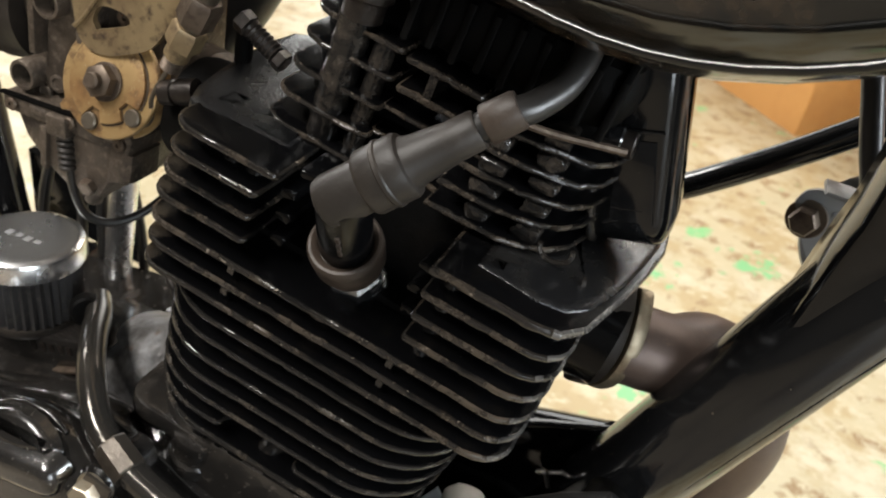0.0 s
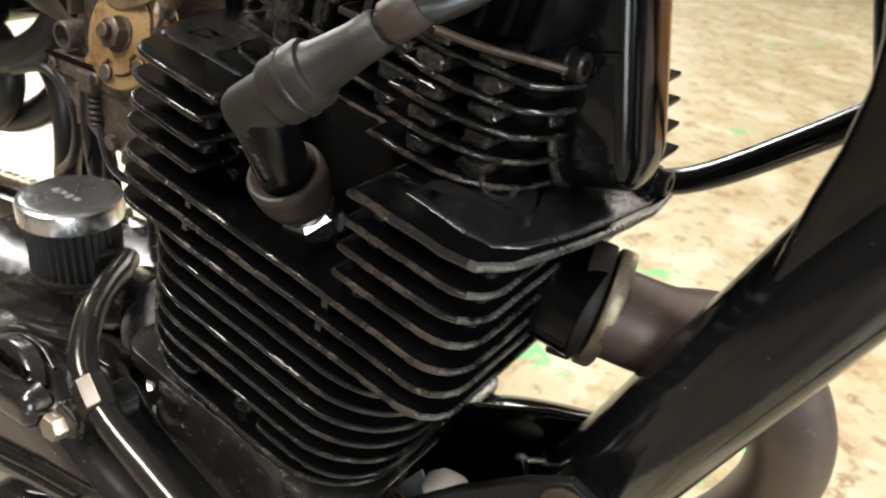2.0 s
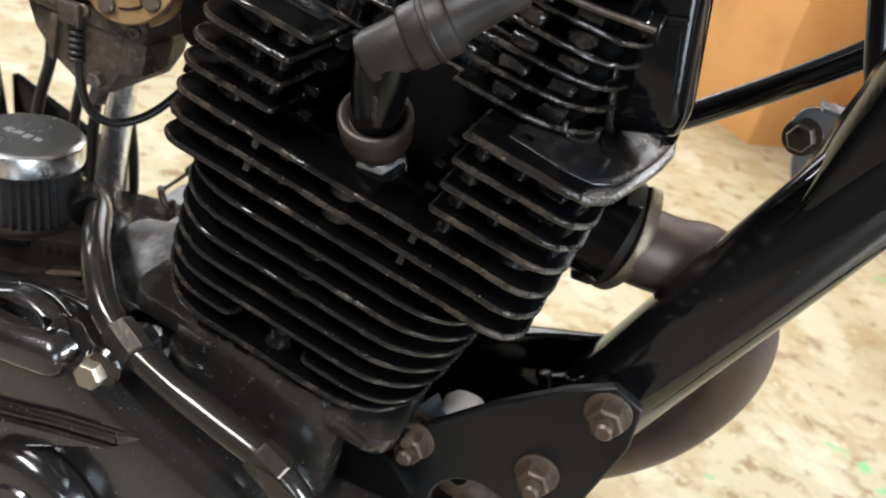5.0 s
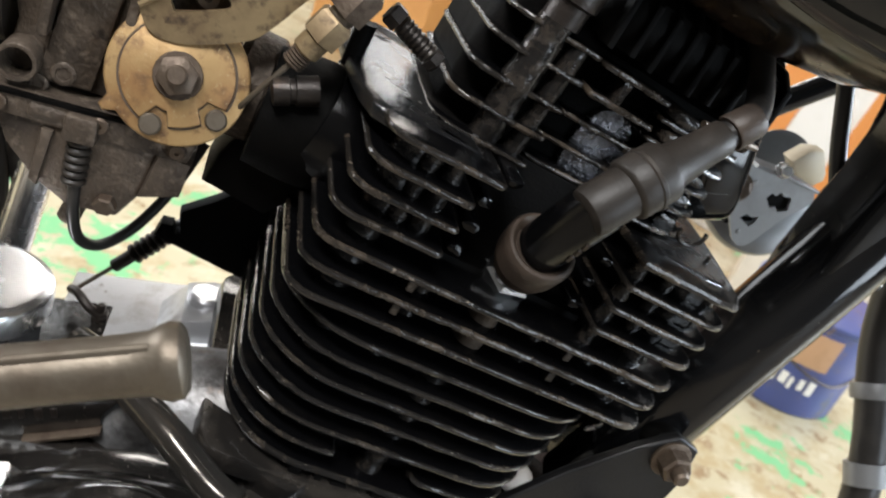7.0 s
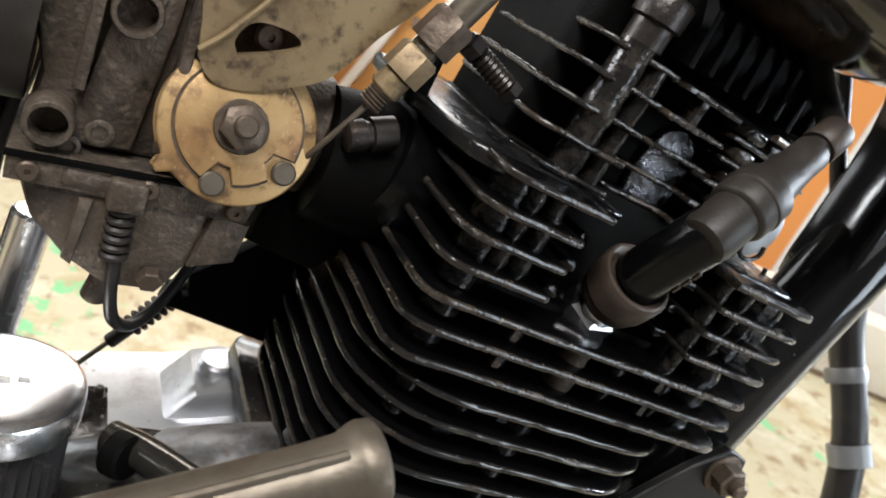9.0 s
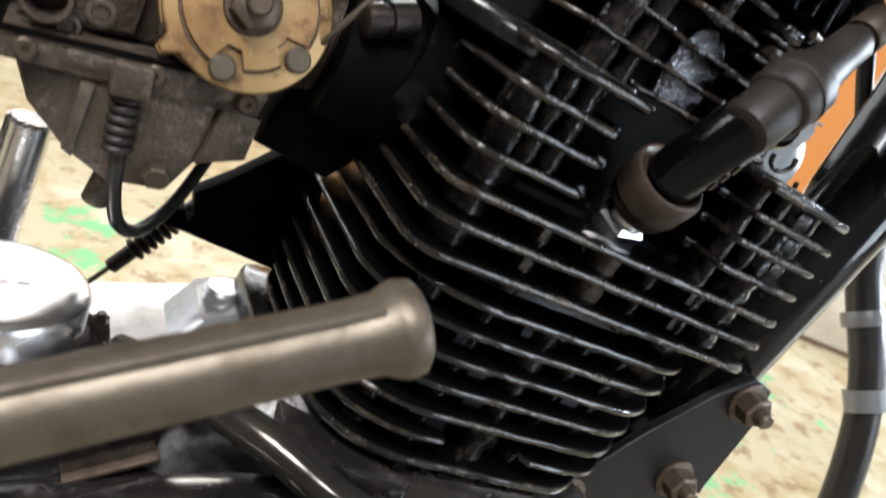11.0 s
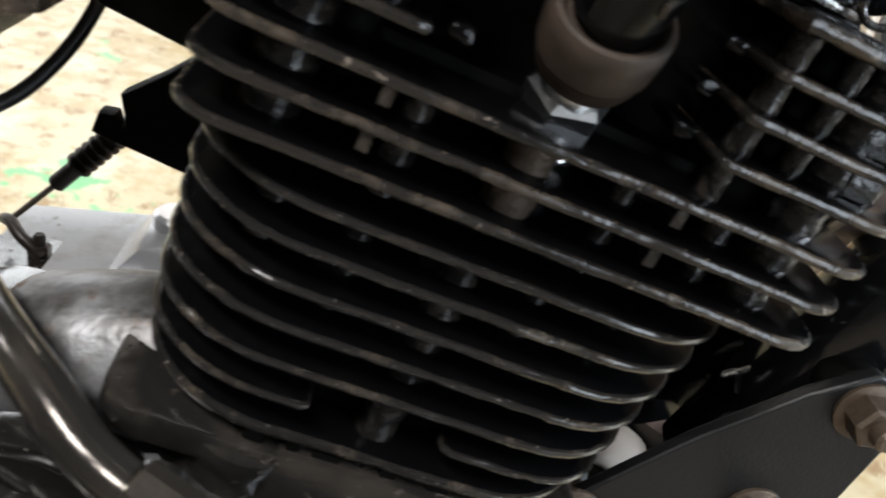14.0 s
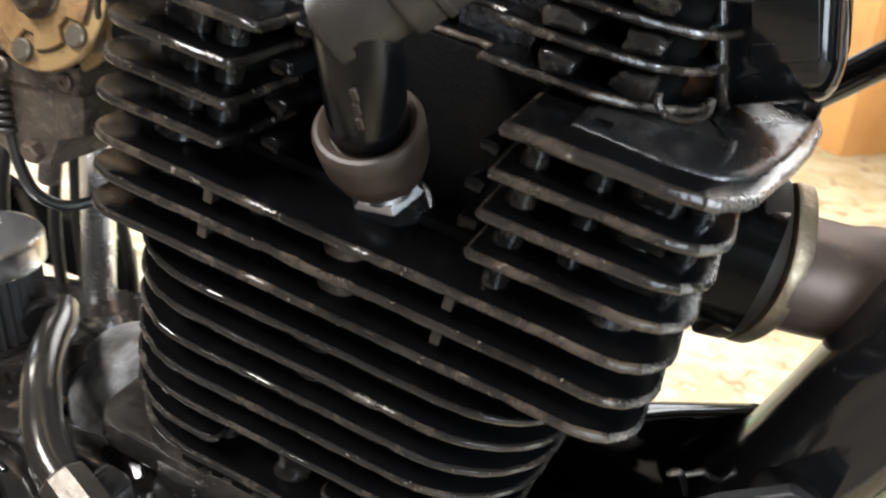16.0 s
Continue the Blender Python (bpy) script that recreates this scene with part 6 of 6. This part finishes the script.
def front_hoses():
    for nm, lab, pts, r in (("brake_hose", "black brake hose hanging beside the headstock", [(0.030, 0.330, 0.640), (0.038, 0.322, 0.600), (0.050, 0.312, 0.565), (0.064, 0.304, 0.530), (0.085, 0.300, 0.500), (0.12, 0.30, 0.48)], 0.0040),
                            ("fork_hose", "black front hose beside the fork leg", [(0.135, 0.310, 0.66), (0.17, 0.36, 0.59), (0.195, 0.375, 0.50), (0.200, 0.365, 0.460), (0.204, 0.350, 0.420), (0.214, 0.310, 0.350), (0.222, 0.29, 0.25), (0.225, 0.285, 0.10), (0.23, 0.29, 0.0)], 0.0112)):
        t = thing(nm, pts[-1], lab, "hose")
        part("hose", tube(B(), pts, r, 14, 6), HOSE, t)
        if nm == "fork_hose":
            part("grommet", turned(B(), (0.2065, 0.3410, 0.4020), (0.2, -0.7, -1), [(0, 0), (0, 0.0130), (0.005, 0.0136), (0.010, 0.0130), (0.010, 0)], 18), HORN, t)
            part("tie", turned(B(), (0.2125, 0.3150, 0.3600), (0.2, -0.7, -1), [(0, 0), (0, 0.0136), (0.014, 0.0136), (0.014, 0)], 16), HORN, t)


front_hoses()


def rear_clutter():
    """Cables, chain and dark shapes behind the carburettor."""
    for lab, pts, r in (("thick black wiring hose sagging behind the engine", [(-0.70, 0.33, 0.44), (-0.56, 0.34, 0.405), (-0.47, 0.35, 0.42), (-0.43, 0.37, 0.48), (-0.45, 0.40, 0.56)], 0.0125),
                        ("thick black wiring hose sagging behind the engine", [(-0.72, 0.36, 0.38), (-0.58, 0.36, 0.345), (-0.49, 0.37, 0.37), (-0.45, 0.39, 0.45), (-0.44, 0.42, 0.56)], 0.0115),
                        ("thick black wiring hose sagging behind the engine", [(-0.66, 0.31, 0.50), (-0.53, 0.32, 0.465), (-0.45, 0.33, 0.49), (-0.42, 0.35, 0.56)], 0.0105),
                        ("thin black cable looped behind the carburettor", [(-0.44, 0.34, 0.34), (-0.40, 0.33, 0.37), (-0.385, 0.325, 0.405), (-0.40, 0.32, 0.43), (-0.44, 0.32, 0.42)], 0.0032),
                        ("thin black cable looped behind the carburettor", [(-0.330, 0.305, 0.36), (-0.318, 0.30, 0.40), (-0.308, 0.298, 0.43), (-0.312, 0.30, 0.46), (-0.33, 0.31, 0.47)], 0.0030)):
        t = thing("cable", pts[0], lab, "cable", "cables behind the engine")
        part("sheath", tube(B(), pts, r, 14, 7), HOSE, t)
    for k in range(5):
        x = -0.312 + 0.0042 * k
        pts = [(x + 0.012, 0.345 + 0.004 * (k % 2), 0.50), (x + 0.004 - 0.001 * k, 0.333 + 0.005 * (k % 2), 0.440), (x - 0.008 + 0.004 * k, 0.330 + 0.006 * (k % 3), 0.385), (x - 0.014 + 0.006 * k, 0.332 + 0.006 * (k % 3), 0.34), (x - 0.02 + 0.006 * k, 0.340, 0.27)]
        t = thing("cable", pts[-1], "thin black cable in a bundle hanging behind the carburettor", "cable", "cables behind the engine")
        part("sheath", tube(B(), pts, 0.0030 + 0.0004 * (k % 2), 12, 7), HOSE, t)
    for lab, pts, r in (("black hose curling down beside the rear frame tube", [(-0.50, 0.37, 0.42), (-0.465, 0.365, 0.395), (-0.458, 0.362, 0.36), (-0.466, 0.362, 0.32), (-0.485, 0.365, 0.28)], 0.0095),
                        ("black hose looped under the air box", [(-0.66, 0.35, 0.40), (-0.60, 0.345, 0.355), (-0.54, 0.345, 0.350), (-0.505, 0.35, 0.38), (-0.515, 0.355, 0.415), (-0.56, 0.36, 0.43)], 0.0100),
                        ("black hose looped under the air box", [(-0.68, 0.33, 0.36), (-0.62, 0.335, 0.325), (-0.56, 0.34, 0.330), (-0.53, 0.345, 0.365)], 0.0110)):
        t = thing("cable", pts[0], lab, "cable", "cables behind the engine")
        part("sheath", tube(B(), pts, r, 14, 7), HOSE, t)
    # Made-up black hose, added only to darken the open gap behind the carburettor.
    t = thing("gap_filler_hose", (-0.24, 0.335, 0.50), "fat black filler hose added across the gap behind the carburettor", "hose")
    part("sheath", tube(B(), [(-0.252, 0.338, 0.478), (-0.238, 0.336, 0.500), (-0.220, 0.336, 0.525), (-0.205, 0.340, 0.560), (-0.200, 0.345, 0.600)], 0.0165, 18, 6), HOSE, t)
    ab = thing("air_box", (-0.59, 0.40, 0.42), "rounded gloss black air box behind the carburettor", "air box")
    part("shell", slab(B(), rounded(-0.74, 0.425, -0.475, 0.56, [0.05, 0.06, 0.03, 0.03], 7), 0, 0, 0, None, "y", levels=[(0.030, 0.325), (0.014, 0.332), (0.004, 0.345), (0, 0.362), (0, 0.46)]), FRAME, ab, angle=60)
    part("strap", tube(B(), [(-0.665, 0.318, 0.50), (-0.640, 0.318, 0.455), (-0.610, 0.330, 0.415), (-0.600, 0.345, 0.395)], 0.0075, 12, 6), CARB, ab, "brown perished rubber strap")
    part("clip", brick(B(), (-0.618, 0.322, 0.388), (-0.588, 0.352, 0.402), 0.003), DULL, ab)
    sw = thing("swingarm", (-0.52, 0.37, 0.20), "dark swinging arm with a pale drive chain over it", "swinging arm")
    m = Matrix.Translation((-0.52, 0.37, 0.27)) @ Matrix.Rotation(radians(-8), 4, "Y")
    part("arm", brick(B(), (-0.22, -0.018, -0.035), (0.16, 0.018, 0.012), 0.004, m), FRAME, sw)
    ch = thing("drive_chain", (-0.52, 0.37, 0.285), "dry rusty roller chain lying along the swinging arm", "chain")
    for k in range(22):
        for s in (-0.0045, 0.0045):
            c = m @ Vector((-0.16 + 0.0127 * k, s, 0.021))
            part("link", slab(B(), rounded(-0.0085, -0.0040, 0.0085, 0.0040, 0.0038, 3), s - 0.0010, s + 0.0010, 0, Matrix.Translation(m @ Vector((-0.16 + 0.0127 * k, 0, 0.021))) @ Matrix.Rotation(radians(-8), 4, "Y"), "y"), FLANGE, ch)
        part("roller", rod(B(), m @ Vector((-0.1535 + 0.0127 * k, -0.0065, 0.021)), m @ Vector((-0.1535 + 0.0127 * k, 0.0065, 0.021)), 0.0042, 10), FLANGE, ch)
    part("chain_guard", slab(B(), [(-0.42, 0.36), (-0.33, 0.33), (-0.33, 0.30), (-0.42, 0.31)], 0.385, 0.392, 0.001, None, "y"), FRAME, sw)


rear_clutter()


# ---- the workshop behind ----
def cardboard_box(at, size, turn, label, tape=True):
    bx = thing("cardboard_box", at, label, "box", "cardboard boxes")
    m = Matrix.Translation(at) @ Matrix.Rotation(radians(turn), 4, "Z")
    w, d, h = size
    t = 0.006
    for lo, hi in (((-w / 2, -d / 2, 0), (w / 2, -d / 2 + t, h)), ((-w / 2, d / 2 - t, 0), (w / 2, d / 2, h)), ((-w / 2, -d / 2 + t, 0), (-w / 2 + t, d / 2 - t, h)), ((w / 2 - t, -d / 2 + t, 0), (w / 2, d / 2 - t, h))):
        part("side", brick(B(), lo, hi, 0.001, m), CARD, bx)
    part("flap", brick(B(), (-w / 2, -d / 2, h), (w / 2, -0.004, h + t), 0.001, m), CARD, bx)
    part("flap", brick(B(), (-w / 2, 0.004, h), (w / 2, d / 2, h + t), 0.001, m), CARD, bx)
    part("tape", brick(B(), (-w / 2, -0.025, h + t), (w / 2, 0.025, h + t + 0.001), 0, m), BOARD, bx)
    return bx


cardboard_box((0.215, 2.245, 0), (0.38, 0.38, 0.42), -50, "plain brown cardboard box standing on the floor")


def leaning_panels():
    """A brown sheet standing on a white skirting, pale strips and frames leaning on it."""
    m = Matrix.Translation((0.30, 2.09, 0)) @ Matrix.Rotation(radians(-50.4), 4, "Z")
    sh = thing("wood_panel", (0.30, 2.09, 0), "orange-brown wooden sheet standing upright on edge", "panel")
    part("sheet", brick(B(), (-0.05, 0.045, 0), (0.49, 0.065, 0.95), 0.002, m), CARD, sh)
    part("batten", brick(B(), (0.20, 0.034, 0.30), (0.49, 0.044, 0.325), 0.002, m), DARKWOOD, sh)
    sk = thing("skirting_board", (0.30, 2.09, 0), "white moulded skirting board along the panel", "skirting board")
    part("board", brick(B(), (-0.02, 0.000, 0), (0.75, 0.040, 0.035), 0.004, m), BOARD, sk)
    part("moulding", brick(B(), (-0.02, 0.020, 0.035), (0.75, 0.040, 0.055), 0.003, m), BOARD, sk)
    for k, (x, lean, w) in enumerate(((0.055, 24, 0.022), (0.125, 26, 0.014))):
        st = thing("white_strip", m @ Vector((x, 0.03, 0.055)), "long white strip leaning against the brown sheet", "strip", "leaning strips")
        part("strip", brick(B(), (-w / 2, -0.006, 0), (w / 2, 0.006, 0.85), 0.002, m @ Matrix.Translation((x, 0.030, 0.055)) @ Matrix.Rotation(radians(lean), 4, "Y")), WHITE, st)
    for k in range(3):
        x1, y1, h = 0.612 + 0.042 * k, 0.075 + 0.030 * k, 0.405 + 0.018 * k
        tr = thing("plastic_tray", m @ Vector((x1 - 0.1, y1, 0)), "cream plastic tray with rounded corners leaning in a stack", "tray", "leaning trays")
        mm = m @ Matrix.Translation((x1, y1, 0)) @ Matrix.Rotation(radians(-3), 4, "Y")
        part("panel", slab(B(), rounded(-0.28, 0.0, 0.0, h, 0.05, 6), 0.0, 0.010, 0.003, mm, "y"), BOARD, tr)
        part("rim", tube(B(), [mm @ Vector(q) for q in ((-0.006, -0.006, 0.01), (-0.006, -0.006, h * 0.5), (-0.006, -0.006, h - 0.055), (-0.020, -0.006, h - 0.020), (-0.055, -0.006, h - 0.006), (-0.14, -0.006, h - 0.006), (-0.27, -0.006, h - 0.006))], 0.009, 10, 5), WHITE, tr)
    cr = thing("red_crate", m @ Vector((1.10, 0.60, 0)), "orange-red plastic crate with pale panel", "crate")
    mc = m @ Matrix.Translation((1.10, 0.60, 0))
    part("body", brick(B(), (-0.30, -0.2, 0), (0.30, 0.2, 0.34), 0.01, mc), ORANGE, cr)
    part("rim", brick(B(), (-0.31, -0.21, 0.34), (0.31, 0.21, 0.365), 0.006, mc), ORANGE, cr)
    for x0 in (-0.27, -0.10, 0.07):
        part("label_panel", brick(B(), (x0, -0.206, 0.06), (x0 + 0.12, -0.2005, 0.29), 0, mc @ Matrix.Rotation(radians(12), 4, "Y")), WHITE, cr)
    bd = thing("striped_board", m @ Vector((0.95, 0.20, 0)), "white board with an orange diagonal stripe standing upright", "board")
    mb = m @ Matrix.Translation((0.93, 0.20, 0))
    part("board", brick(B(), (-0.23, 0, 0), (0.55, 0.02, 1.0), 0.003, mb), WHITE, bd)
    for k in range(4):
        part("stripe", slab(B(), [(-0.22 + 0.20 * k, 0.02), (-0.14 + 0.20 * k, 0.02), (-0.06 + 0.20 * k, 0.98), (-0.14 + 0.20 * k, 0.98)], -0.004, -0.0005, 0, mb, "y"), ORANGE, bd)


leaning_panels()


def bucket():
    b = thing("paint_tin", (0.768, 1.0, 0), "blue paint tin with white lettering and a tan printed panel", "tin")
    c = Vector((0.768, 1.0, 0.0))
    part("can", turned(B(), c, (0, 0, 1), [(0, 0), (0, 0.100), (0.004, 0.104), (0.160, 0.106), (0.166, 0.110), (0.172, 0.110), (0.174, 0.106), (0.174, 0)], 40), BLUE, b, angle=30)

    def wrap(t0, t1, z0, z1, rise=0.0):
        bm = B()
        n = max(2, int(abs(t1 - t0) / 4))
        rows = []
        for k in range(n + 1):
            t = radians(t0 + (t1 - t0) * k / n)
            rows.append([bm.verts.new(c + Vector(((0.1066 + d) * math.cos(t), (0.1066 + d) * math.sin(t), z + rise * k / n))) for z, d in ((z0, -0.0012), (z0, 0.0004), (z1, 0.0004), (z1, -0.0012))])
        for p, q in zip(rows, rows[1:]):
            for k in range(3):
                bm.faces.new((p[k], q[k], q[k + 1], p[k + 1]))
        return bm
    part("label_band", wrap(196, 262, 0.092, 0.150), TAN, b, "tan printed label panel")
    part("label_band", wrap(205, 226, 0.098, 0.140), BLUE, b)
    for k in range(9):
        t = 190 + 8.2 * k
        part("mark_bar", wrap(t, t + 3.4 + 1.4 * (k % 3), 0.046 + 0.004 * (k % 2), 0.066 + 0.002 * (k % 3)), WHITE, b, "white printed letter bar")
    part("mark_bar", wrap(214, 222, 0.108, 0.128), TAN, b, "tan printed spot")
    part("handle", tube(B(), [c + Vector((-0.108, 0, 0.160)), c + Vector((-0.093, -0.06, 0.105)), c + Vector((0, -0.113, 0.075)), c + Vector((0.093, -0.06, 0.105)), c + Vector((0.108, 0, 0.160))], 0.0018, 8, 6), KICK, b)


bucket()


def boards():
    for at, turn, size, lab in (((1.30, 1.02, 0), -33, (1.1, 0.10, 0.14), "cream painted timber plank lying on the floor"),):
        m = Matrix.Translation(at) @ Matrix.Rotation(radians(turn), 4, "Z")
        w, d, h = size
        p = thing("timber_plank", at, lab, "plank", "planks on the floor")
        part("plank", brick(B(), (-w / 2, -d / 2, 0.008), (w / 2, d / 2, h), 0.003, m), BOARD, p)
        part("dark_edge", brick(B(), (-w / 2, -d / 2 - 0.004, 0), (w / 2, d / 2 + 0.004, 0.008), 0.001, m), DARKWOOD, p)


boards()
